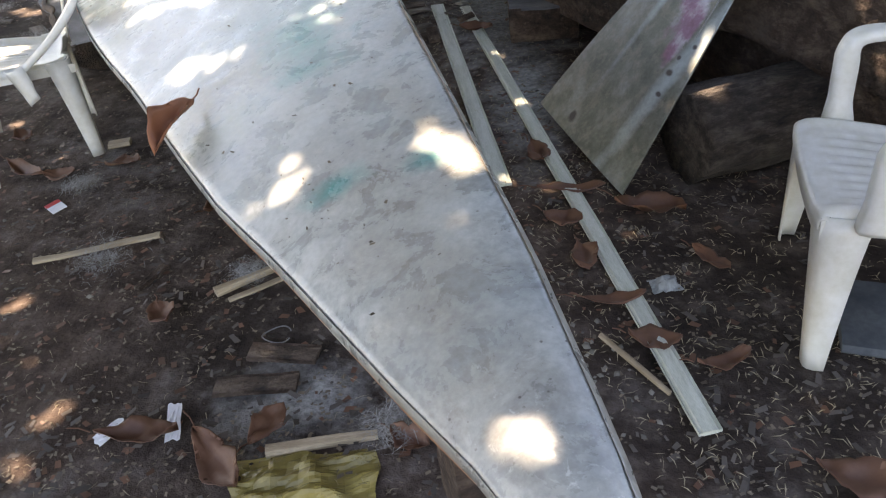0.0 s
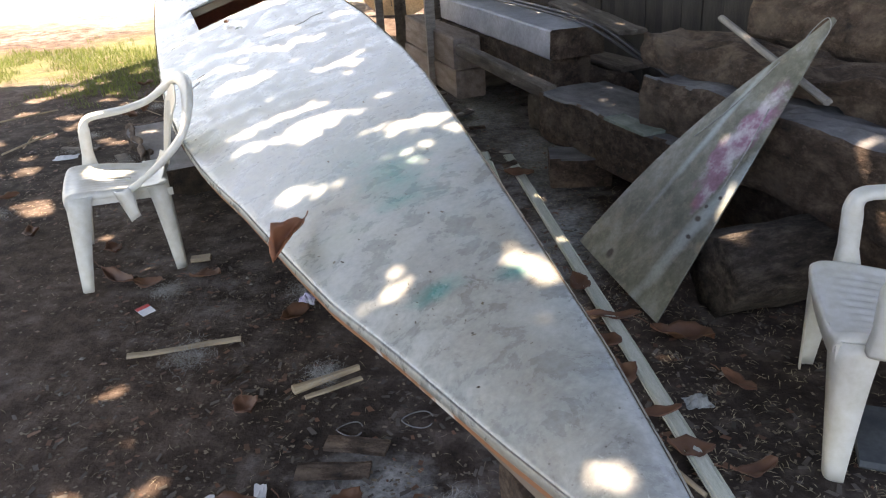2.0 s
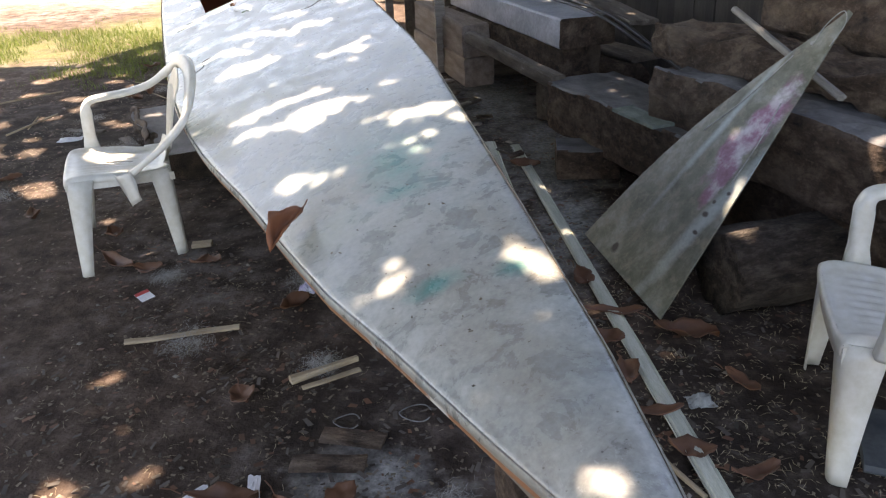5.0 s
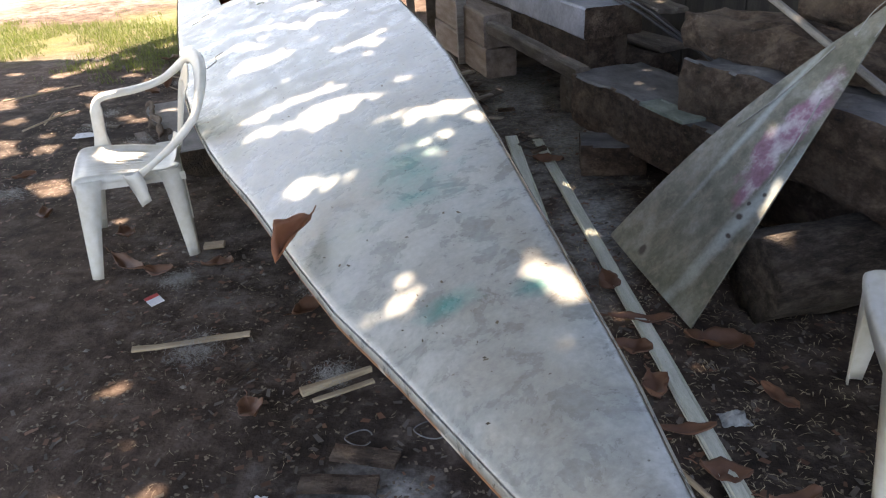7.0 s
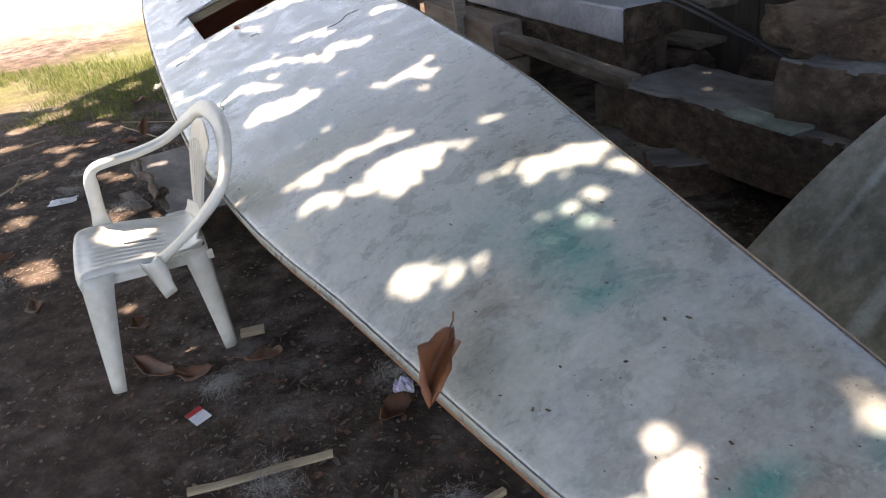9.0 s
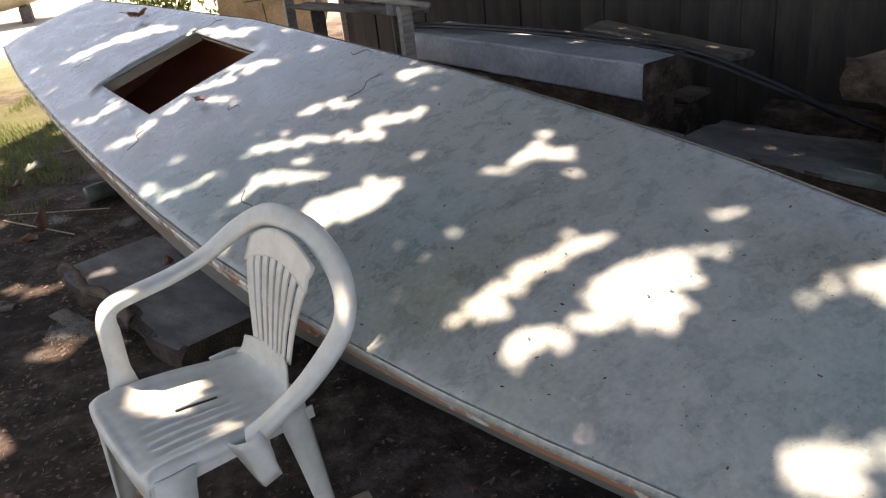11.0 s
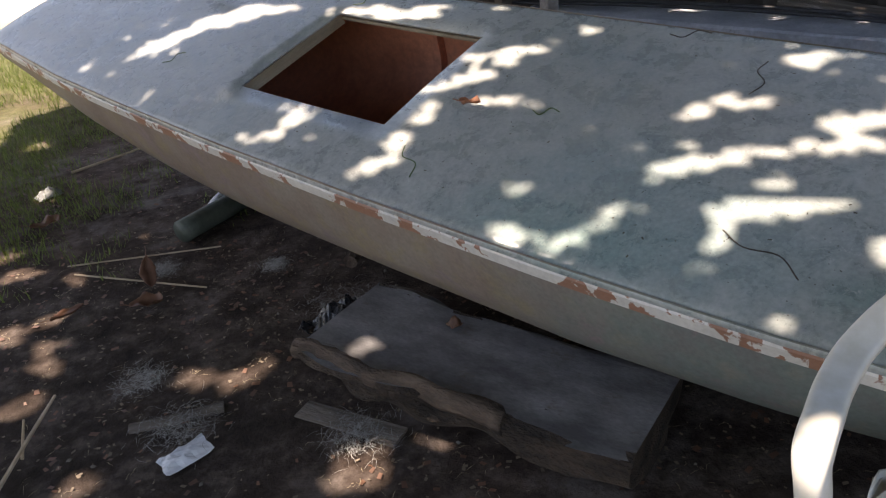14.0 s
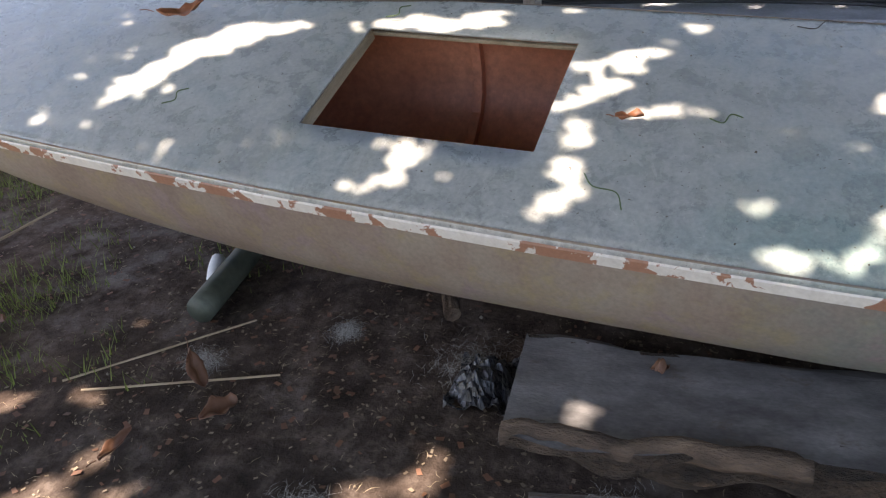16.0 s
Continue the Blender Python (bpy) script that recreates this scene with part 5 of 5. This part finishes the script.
# card with a red band
M_CARD = surface("white_card", (0.70, 0.70, 0.74), (0.8, 0.8, 0.83), 10, 60, 0.6, 0.05)
card = thing("card", pose(-1.511, 2.425, 0.012, 3, -4, 48), "small white card with a red band on the earth", "card")
bm = bmesh.new()
bmesh.ops.create_cube(bm, size=1, matrix=Matrix.Diagonal((0.062, 0.082, 0.002, 1)))
part("sheet", bm, M_CARD, card)
bm = bmesh.new()
bmesh.ops.create_cube(bm, size=1, matrix=Matrix.Translation((0, 0.028, 0.0012)) @ Matrix.Diagonal((0.0622, 0.026, 0.002, 1)))
part("band", bm, M_RED, card, "red printed band")
solo("paper_ball", crumple(0.07, 0.07, 0.035, 14, 12), surface("violet_white_paper", (0.35, 0.28, 0.5), (0.75, 0.73, 0.8), 14, 60, 0.7, 0.1), "crumpled white and violet paper below the deck edge", "paper", pose(-0.779, 2.496, 0))
solo("paper_strip", crumple(0.04, 0.14, 0.006, 10, 15, 0.4), M_CARD, "torn pale paper strip among dry leaves", "paper", pose(-0.644, 1.251, 0, 0, 0, 14))
solo("paper_strip", crumple(0.045, 0.09, 0.007, 10, 16, 0.4), M_CARD, "torn pale paper strip among dry leaves", "paper", pose(-0.817, 1.227, 0, 0, 0, -35))
for x, y, r, lab in ((-0.42, 1.58, 0.045, "open loop of grey wire on the earth"), (-0.19, 1.63, 0.055, "ring of grey wire on the earth")):
    solo("wire_ring", sweep([(r * math.cos(a), r * math.sin(a) * 0.8, 0.008 + 0.006 * math.sin(2 * a)) for a in np.linspace(0.3, 5.9, 26)], ring(0.0022, 5)), surface("dull_wire", (0.10, 0.10, 0.10), (0.20, 0.20, 0.20), 9, 40, 0.5, 0.1), lab, "wire", pose(x, y, 0.0), "wire rings")

# sticks and offcuts
M_STICK = surface("peeled_stick", (0.26, 0.19, 0.12), (0.45, 0.36, 0.25), 5, 60, 0.75, 0.3, stretch=(8, 1, 8), jitter=0.2)


def stick(a, b, r, lab, seed, flat=False):
    if flat:
        return lay("splinter", rough_box(r * 2, run(a, b), r * 0.7, 10, r * 0.5, seed, 0.002), M_STICK, a, b, lab, "stick", "sticks")
    return lay("stick", log_mesh(run(a, b), r, r * 0.75, 8, 9, r * 0.4, seed), M_STICK, a, b, lab, "stick", "sticks")


stick((-1.431, 2.053, 0), (-0.987, 2.172, 0.006), 0.016, "long flat splinter of wood on the earth", 1, True)
stick((-0.671, 1.796, 0), (-0.45, 1.95, 0), 0.018, "pale stick lying under the deck edge", 2)
stick((-0.622, 1.766, 0), (-0.428, 1.887, 0), 0.012, "pale split stick lying under the deck edge", 3, True)
stick((-0.353, 1.121, 0), (-0.066, 1.164, 0), 0.017, "pale peeled stick beside the yellow wrapper", 4)
stick((-3.383, 6.351, 0), (-2.84, 5.852, 0), 0.005, "thin straight dry twig on the earth", 5)
stick((-3.41, 6.463, 0), (-2.694, 6.238, 0), 0.005, "thin straight dry twig on the earth", 6)
stick((-3.703, 4.874, 0), (-3.494, 5.267, 0.05), 0.008, "forked dry twig on the earth", 7)
stick((-3.619, 5.027, 0), (-3.597, 5.163, 0.06), 0.006, "forked dry twig on the earth", 8)
stick((0.554, 1.5, 0), (0.701, 1.265, 0), 0.010, "grey twig lying beside the batten", 9)
stick((-4.425, 5.72, 0), (-3.915, 6.116, 0.02), 0.007, "long dry twig on the earth", 10)
stick((-3.321, 7.885, 0), (-2.825, 8.038, 0.02), 0.009, "grey dry branch at the edge of the grass", 12)
timber("offcut", (-1.488, 2.944, 0), (-1.393, 2.967, 0), 0.07, 0.022, M_STICK, "small sawn offcut beside the chair leg", 0.002, 28, category="offcut", group="offcuts")
timber("offcut", (-2.714, 4.771, 0), (-2.47, 4.451, 0), 0.09, 0.012, M_TIMBER, "thin grey board with wood wool on it", 0.002, 29, category="offcut", group="offcuts")
timber("offcut", (-3.278, 4.99, 0), (-2.956, 4.934, 0), 0.05, 0.014, M_TIMBER, "grey splintered offcut on the earth", 0.006, 30, category="offcut", group="offcuts")
timber("offcut", (-0.557, 1.371, 0), (-0.318, 1.376, 0), 0.07, 0.014, M_TIMBER_RED, "dark bark piece on the earth", 0.006, 31, category="offcut", group="offcuts")
timber("offcut", (-0.492, 1.512, 0), (-0.275, 1.484, 0), 0.07, 0.012, M_TIMBER_RED, "dark bark piece on the earth", 0.006, 32, category="offcut", group="offcuts")
timber("offcut", (-0.9, 1.982, 0), (-0.965, 1.853, 0), 0.03, 0.008, M_TIMBER_RED, "dark bark piece on the earth", 0.004, 33, category="offcut", group="offcuts")
for k in range(64):
    s, l = rng.uniform(3.2, 6.2), rng.uniform(0.85, 1.6)
    q = pose(0.1895, 0.5902, 0, 0, 0, YAW) @ Vector((l, s, 0))
    a = rng.uniform(0, 6.3)
    d = Vector((math.cos(a), math.sin(a), 0)) * rng.uniform(0.03, 0.13)
    z = rng.uniform(0.0, 0.03)
    timber("wood_scrap", q - d + Vector((0, 0, z)), q + d + Vector((0, 0, z + rng.uniform(-0.0, 0.03))), rng.uniform(0.03, 0.11), rng.uniform(0.006, 0.018), rng.choice((M_TIMBER, M_SCRAP, M_TIMBER_RED)), "flat scrap of old wood on the ashy ground", 0.006, 40 + k, category="wood scrap", group="wood scraps")
solo("seed_pod", crumple(0.05, 0.045, 0.035, 10, 21), M_DEADLEAF, "small brown seed pod on the sawn log", "seed pod", pose(-2.126, 4.708, 0.185), smooth=True)


# ---- dead leaves ----
def leaf_mesh(length, width, fold, curl, seed):
    """A dry leaf along y: folded at the midrib, curled, with a stalk."""
    rows = []
    n = 12
    for j in range(n + 1):
        f = j / n
        w = width * (math.sin(math.pi * f ** 0.8) ** 0.8 if 0 < f < 1 else 0.0) + 0.0012
        a = curl * (f - 0.5)
        y = length * (f - 0.5) * (1 - 0.12 * curl * curl)
        z0 = 0.5 * length * curl * (f - 0.5) ** 2 * 1.6
        row = []
        for i in range(7):
            u = i / 3 - 1
            wob = 0.45 * width * noise.noise(Vector((u * 1.6 + seed * 3.1, f * 4, seed * 1.7)))
            rag = 1 + 0.35 * noise.noise(Vector((u + seed * 2.3, f * 6, 4)))
            side = 1.15 if u > 0 else 0.75 + 0.3 * noise.noise(Vector((seed, 2, 2)))
            bend = 0.12 * length * noise.noise(Vector((seed * 1.9, f * 1.5, 8)))
            row.append((u * w * rag * math.cos(fold * side) + bend, y, z0 + abs(u) * w * rag * math.sin(fold * side) + wob + 0.01))
        rows.append(row)
    bm = thick(grid_mesh(rows), 0.0012)
    return bm


def dead_leaf(m, length, width, fold, curl, seed, label, group="dead leaves", mat=M_DEADLEAF):
    t = thing("dead_leaf", m, label, "leaf", group)
    part("blade", leaf_mesh(length, width, fold, curl, seed), mat, t, smooth=True)
    p = [(0, length * 0.5, 0.5 * length * curl * 0.4 + 0.005), (0.004, length * 0.62, 0.5 * length * curl * 0.55 + 0.004), (0.0, length * 0.74, 0.5 * length * curl * 0.6 + 0.005)]
    part("stalk", sweep(p, ring(0.0022, 5)), mat, t)
    return t


GROUND_LEAVES = [(-0.72, 1.185, 95, .24, .055, .7), (-0.469, 1.103, 40, .24, .06, .5), (-0.372, 1.213, 150, .15, .04, .3), (0.022, 1.144, 60, .13, .05, .8), (-0.817, 1.698, 30, .12, .05, .6), (0.805, 2.126, 70, .26, .07, .6), (0.553, 2.29, 88, .26, .03, .5), (0.943, 1.819, 35, .17, .035, .5), (0.697, 1.46, 80, .16, .05, .3), (0.607, 1.641, 85, .22, .03, .4), (1.06, 0.966, 60, .20, .06, .4), (-1.774, 2.721, 60, .28, .05, .8), (-1.34, 2.74, 100, .16, .05, .4), (-1.605, 2.683, 80, .18, .04, .5), (-0.804, 2.344, 150, .18, .045, .5)]
for k, (x, y, a, ln, w, fold) in enumerate(GROUND_LEAVES):
    dead_leaf(pose(x, y, 0.004, rng.uniform(-6, 6), rng.uniform(-14, 14), a), ln, w, fold, rng.uniform(0.4, 0.9), k, "large dry brown leaf curled up on the ground")
for k, (x, y, z, rx, ry, a, ln, w) in enumerate(((-3.07, 6.073, 0.05, 60, 20, 20, .16, .04), (-3.106, 5.835, 0.0, 0, 0, 80, .15, .05), (-3.43, 5.944, 0.0, 0, 10, 110, .16, .03), (-3.491, 7.062, 0.0, 0, 0, 100, .18, .05), (-1.972, 3.067, 0.0, 0, 10, 40, .16, .05), (0.443, 2.564, 0.0, 0, 5, 20, .18, .05), (0.501, 2.087, 0.0, 0, 5, 60, .16, .05), (0.213, 3.998, 0.01, 0, 0, 75, .2, .05), (0.864, 1.355, 0.0, 0, 10, 100, .17, .04), (0.548, 1.875, 0.0, 0, 0, 10, .15, .05), (-2.564, 3.32, 0.0, 0, 0, 30, .18, .05), (-3.07, 3.913, 0.0, 0, 0, 130, .15, .04))):
    dead_leaf(pose(x, y, z + 0.004, rx, ry, a), ln, w, 0.5, rng.uniform(0.4, 0.9), 30 + k, "dry brown leaf lying on the ground")
# on the deck
hook_y = (Vector((-0.511, 1.739, 0.742)) - Vector((-0.552, 1.515, 0.700))).normalized()
hook_x = (Vector((0.9, -0.1, -0.42)) - hook_y * hook_y.dot(Vector((0.9, -0.1, -0.42)))).normalized()
hook = Matrix((hook_x, hook_y, hook_x.cross(hook_y))).transposed().to_4x4()
dead_leaf(Matrix.Translation((-0.542, 1.612, 0.706)) @ hook, 0.22, 0.066, 1.05, 0.1, 64, "large folded red-brown leaf hooked on the deck edge", "leaves on the deck", M_REDLEAF)
B_ROT = BOAT.to_3x3().to_4x4()
dead_leaf(Matrix.Translation(on_deck(4.90, -0.05, 0.008)) @ B_ROT @ pose(0, 0, 0, 0, 20, 10), 0.10, 0.028, 0.8, 0.7, 62, "small curled brown leaf on the deck", "leaves on the deck", M_REDLEAF)
dead_leaf(Matrix.Translation(on_deck(6.93, 0.36, 0.01)) @ B_ROT @ pose(0, 0, 0, 0, 0, 25), 0.24, 0.045, 0.6, 0.9, 63, "long curled brown leaf on the bow deck", "leaves on the deck", M_REDLEAF)
for k, (s, l, a, n) in enumerate(((4.91, -0.40, 140, .20), (3.70, -0.37, 160, .26), (5.95, 0.52, 60, .12), (4.34, 0.60, 20, .15), (6.6, -0.2, 70, .12), (4.0, 0.40, 100, .20), (4.6, 0.0, 20, .10))):
    p = smooth_path([(0, -n / 2, 0.002), (0.02, -n / 6, 0.006), (-0.015, n / 6, 0.004), (0.02, n / 2, 0.002)], 5)
    solo("twig", sweep(p, ring(0.0022, 5)), M_BARK if k % 2 else M_GREENLEAF, "thin curved twig lying on the deck", "twig", Matrix.Translation(on_deck(s, l, 0.012)) @ B_ROT @ pose(0, 0, 0, 0, 0, a), "twigs on the deck")


# ---- litter too fine to count ----
def scatter(name, n, where, shape, mat, label, category, seed):
    """Small flat bits strewn over the ground: where() gives a place or None, shape() a list of points."""
    r = random.Random(seed)
    verts, faces = [], []
    for _ in range(n):
        p = where(r)
        if p is None:
            continue
        x, y, z = p
        c, s = math.cos(a := r.uniform(0, 6.283)), math.sin(a)
        pts, b = shape(r), len(verts)
        verts += [(x + u * c - v * s, y + u * s + v * c, z + w) for u, v, w in pts]
        faces.append(tuple(range(b, b + len(pts))))
    me = bpy.data.meshes.new(name)
    me.from_pydata(verts, [], faces)
    me.materials.append(mat)
    return tagged(new(name, me), label, category, kind="stuff")


def anywhere(r):
    x, y = r.uniform(-4.8, 1.9), r.uniform(0.2, 8.8)
    if noise.noise(Vector((x * 1.4, y * 1.4, 9))) + r.uniform(-0.5, 0.5) < -0.05:
        return None
    return x, y, height(x, y) + 0.003


WOOL = [(-1.168, 2.04, 0.09), (-0.033, 1.187, 0.06), (-3.118, 4.895, 0.1), (-2.592, 4.53, 0.09), (-3.194, 5.257, 0.08), (-2.471, 4.964, 0.06), (-1.478, 2.602, 0.06), (-0.779, 2.558, 0.08), (-2.509, 5.866, 0.05), (-2.341, 5.345, 0.12), (-2.973, 3.614, 0.1), (-2.991, 6.139, 0.06), (-0.579, 1.905, 0.06)]


def in_wool(r):
    x, y, d = r.choice(WOOL)
    x, y = r.gauss(x, d * 0.6), r.gauss(y, d * 0.6)
    return x, y, height(x, y) + 0.004 + r.uniform(0, 0.025)


def fibre(lo, hi, w):
    def shape(r):
        n = r.uniform(lo, hi)
        k = r.uniform(-0.2, 0.2) * n
        t = r.uniform(0, 0.3) * n
        return [(-n / 2, -w, 0), (0, k - w, t), (n / 2, 0, 0.0), (0, k + w, t)]
    return shape


def chip(r):
    n = r.uniform(0.003, 0.011)
    t = r.uniform(0, 0.004)
    return [(-n, -n * 0.5, 0), (n * 0.8, -n * 0.6, t), (n, n * 0.3, t), (-n * 0.6, n * 0.6, 0)]


M_WOOL = leaf_material("grey_wood_wool", (0.28, 0.275, 0.265), (0.46, 0.45, 0.42), 0.0, 0.8)
M_CHIP = leaf_material("wood_chips", (0.09, 0.065, 0.043), (0.27, 0.215, 0.155), 0.0, 0.8)
scatter("straw", 16000, anywhere, fibre(0.015, 0.06, 0.0007), M_STRAW, "dry straw strewn over the earth", "straw", 1)
scatter("wood_wool", 5000, in_wool, fibre(0.03, 0.09, 0.0006), M_WOOL, "pale tangles of wood wool on the earth", "wood wool", 2)
scatter("wood_chips", 17000, anywhere, chip, M_CHIP, "small wood chips strewn over the earth", "wood chips", 3)
scatter("dark_litter", 9000, anywhere, lambda r: [(u * 1.7, v * 1.7, w) for u, v, w in chip(r)], M_DEADLEAF, "dark crumbs of leaf and bark on the earth", "litter", 4)


def nearby(r):
    x, y = r.uniform(-1.7, 1.3), 0.85 + 2.4 * r.random() ** 1.6
    if noise.noise(Vector((x * 3, y * 3, 5))) + r.uniform(-0.5, 0.5) < 0.0:
        return None
    return x, y, height(x, y) + 0.003


scatter("fine_chips", 4500, nearby, lambda r: [(u * 0.8, v * 0.8, w) for u, v, w in chip(r)], M_CHIP, "fine pale wood chips in the dark earth", "wood chips", 14)
scatter("bark_crumbs", 2600, nearby, lambda r: [(u * 2.0, v * 1.5, w * 3) for u, v, w in chip(r)], leaf_material("grey_bark_crumbs", (0.05, 0.04, 0.033), (0.16, 0.135, 0.115), 0.0, 0.9), "dark flakes of bark and leaf on the earth", "bark flakes", 15)


def by_pile(r):
    q = pose(0.1895, 0.5902, 0, 0, 0, YAW) @ Vector((r.uniform(0.6, 1.9), r.uniform(-0.2, 5.6), 0))
    return q.x, q.y, height(q.x, q.y) + 0.003 + r.uniform(0, 0.01)


scatter("shavings", 5000, by_pile, fibre(0.01, 0.05, 0.0016), M_STRAW, "pale shavings strewn between the boat and the timbers", "shavings", 5)


def speck_place(r):
    s = r.uniform(0.2, 8.1)
    l = deck_mid(s) + r.uniform(-1, 1) * (half_width(s) - 0.05)
    if HATCH[0] - 0.02 < s < HATCH[1] + 0.02 and HATCH[2] - 0.03 < l < HATCH[3] + 0.03 or (s < 2 and r.random() < 0.6):
        return None
    f = (l - deck_mid(s)) / half_width(s)
    return tuple(BOAT @ Vector((l, s, sheer(s) + 0.022 * (1 - f * f) - 0.0075)))


scatter("deck_specks", 900, speck_place, lambda r: [(u * k, v * k, w) for k in (r.uniform(0.3, 0.75),) for u, v, w in chip(r)], leaf_material("dark_specks", (0.05, 0.035, 0.02), (0.12, 0.09, 0.05), 0.0, 0.9), "dark seeds and crumbs strewn on the deck", "specks", 6)


def pebble_mesh():
    r = random.Random(8)
    verts, faces = [], []
    for _ in range(260):
        if r.random() < 0.45:
            x, y = r.gauss(0.45, 0.12), r.gauss(1.35, 0.18)
        else:
            x, y = r.uniform(-3.6, 1.3), r.uniform(0.9, 7.5)
        k = r.uniform(0.004, 0.013)
        b, a = len(verts), r.uniform(0, 6)
        q = Matrix.Rotation(a, 3, "Z")
        verts += [tuple(Vector((x, y, height(x, y) + 0.003)) + q @ Vector(v) * k) for v in ((-1.2, 0, 0.1), (0, -0.8, 0), (1.2, 0, 0.1), (0, 0.8, 0), (-0.6, 0, 0.6), (0, -0.4, 0.65), (0.6, 0, 0.6), (0, 0.4, 0.65))]
        faces += [(b + 4, b + 5, b + 6, b + 7)] + [(b + i, b + (i + 1) % 4, b + 4 + (i + 1) % 4, b + 4 + i) for i in range(4)]
    me = bpy.data.meshes.new("pebbles")
    me.from_pydata(verts, [], faces)
    me.materials.append(leaf_material("pebble_stone", (0.12, 0.105, 0.085), (0.26, 0.235, 0.2), 0.0, 0.8))
    me.polygons.foreach_set("use_smooth", [True] * len(me.polygons))
    return me


def rubble_mesh():
    """Broken bark and offcuts, flat and angular, in loose heaps."""
    r = random.Random(31)
    verts, faces = [], []
    heaps = [(0.52, 3.868, 0.22, 0.7, 300), (0.136, 4.997, 0.28, 0.8, 320), (-0.218, 6.113, 0.2, 0.5, 120), (0.753, 2.783, 0.2, 0.5, 90), (-0.72, 0.936, 0.35, 0.35, 120), (-0.284, 1.215, 0.2, 0.25, 70), (-1.496, 4.036, 0.5, 0.5, 60), (-3.227, 4.435, 0.6, 0.8, 90)]
    for hx, hy, sx, sy, n in heaps:
        for _ in range(n):
            x, y = r.gauss(hx, sx * 0.6), r.gauss(hy, sy * 0.6)
            k = r.choice((0.012, 0.018, 0.026, 0.04, 0.055) if hx > -0.3 and hy > 2 else (0.008, 0.012, 0.018))
            a, lift = r.uniform(0, 6.3), r.uniform(0.0, 0.012)
            m = pose(x, y, height(x, y) + lift, r.uniform(-25, 25), r.uniform(-25, 25), math.degrees(a))
            l, w, h = k * r.uniform(0.8, 2.2), k * r.uniform(0.3, 0.8), k * r.uniform(0.1, 0.4)
            b0 = len(verts)
            for z in (-h * 0.5, h):
                for ux, uy in ((-1, -1), (1, -0.8), (0.8, 1), (-1, 0.7)):
                    verts.append(tuple(m @ Vector((l * ux * r.uniform(0.6, 1), w * uy * r.uniform(0.6, 1), z))))
            faces += [(b0 + i for i in f) for f in ((4, 5, 6, 7), (3, 2, 1, 0), (0, 1, 5, 4), (1, 2, 6, 5), (2, 3, 7, 6), (3, 0, 4, 7))]
    me = bpy.data.meshes.new("rubble")
    me.from_pydata(verts, [], [tuple(f) for f in faces])
    me.materials.append(leaf_material("bark_rubble", (0.09, 0.07, 0.055), (0.36, 0.31, 0.26), 0.0, 0.85))
    return me


tagged(new("bark_rubble", rubble_mesh()), "broken bark and wood offcuts strewn in loose heaps", "rubble", kind="stuff")


tagged(new("pebbles", pebble_mesh()), "small grey pebbles scattered on the earth", "pebbles", kind="stuff")


def grass_mesh():
    r = random.Random(12)
    verts, faces = [], []
    for _ in range(70000):
        x, y = r.uniform(-7.0, -2.2), r.uniform(6.2, 13.0)
        d = noise.noise(Vector((x * 0.9, y * 0.9, 20))) + 0.5 * noise.noise(Vector((x * 3, y * 3, 21)))
        edge = min((y - 6.4) / 1.6, (-2.2 - x) / 0.8, ((9.7 if x < -4.3 else 13.0) - y) / 0.6)
        if d * 1.3 + min(edge, 1.2) * 0.6 - 0.30 < r.uniform(-0.25, 0.25):
            continue
        h, a, w = r.uniform(0.02, 0.085), r.uniform(0, 6.3), r.uniform(0.0015, 0.004)
        lean = r.uniform(0.2, 0.9) * h
        c, s = math.cos(a), math.sin(a)
        z, b = height(x, y), len(verts)
        verts += [(x - s * w, y + c * w, z), (x + s * w, y - c * w, z), (x + c * lean, y + s * lean, z + h)]
        faces.append((b, b + 1, b + 2))
    me = bpy.data.meshes.new("grass")
    me.from_pydata(verts, [], faces)
    me.materials.append(M_GRASS)
    return me


tagged(new("grass", grass_mesh()), "short patchy green grass beyond the bow", "grass", kind="stuff")
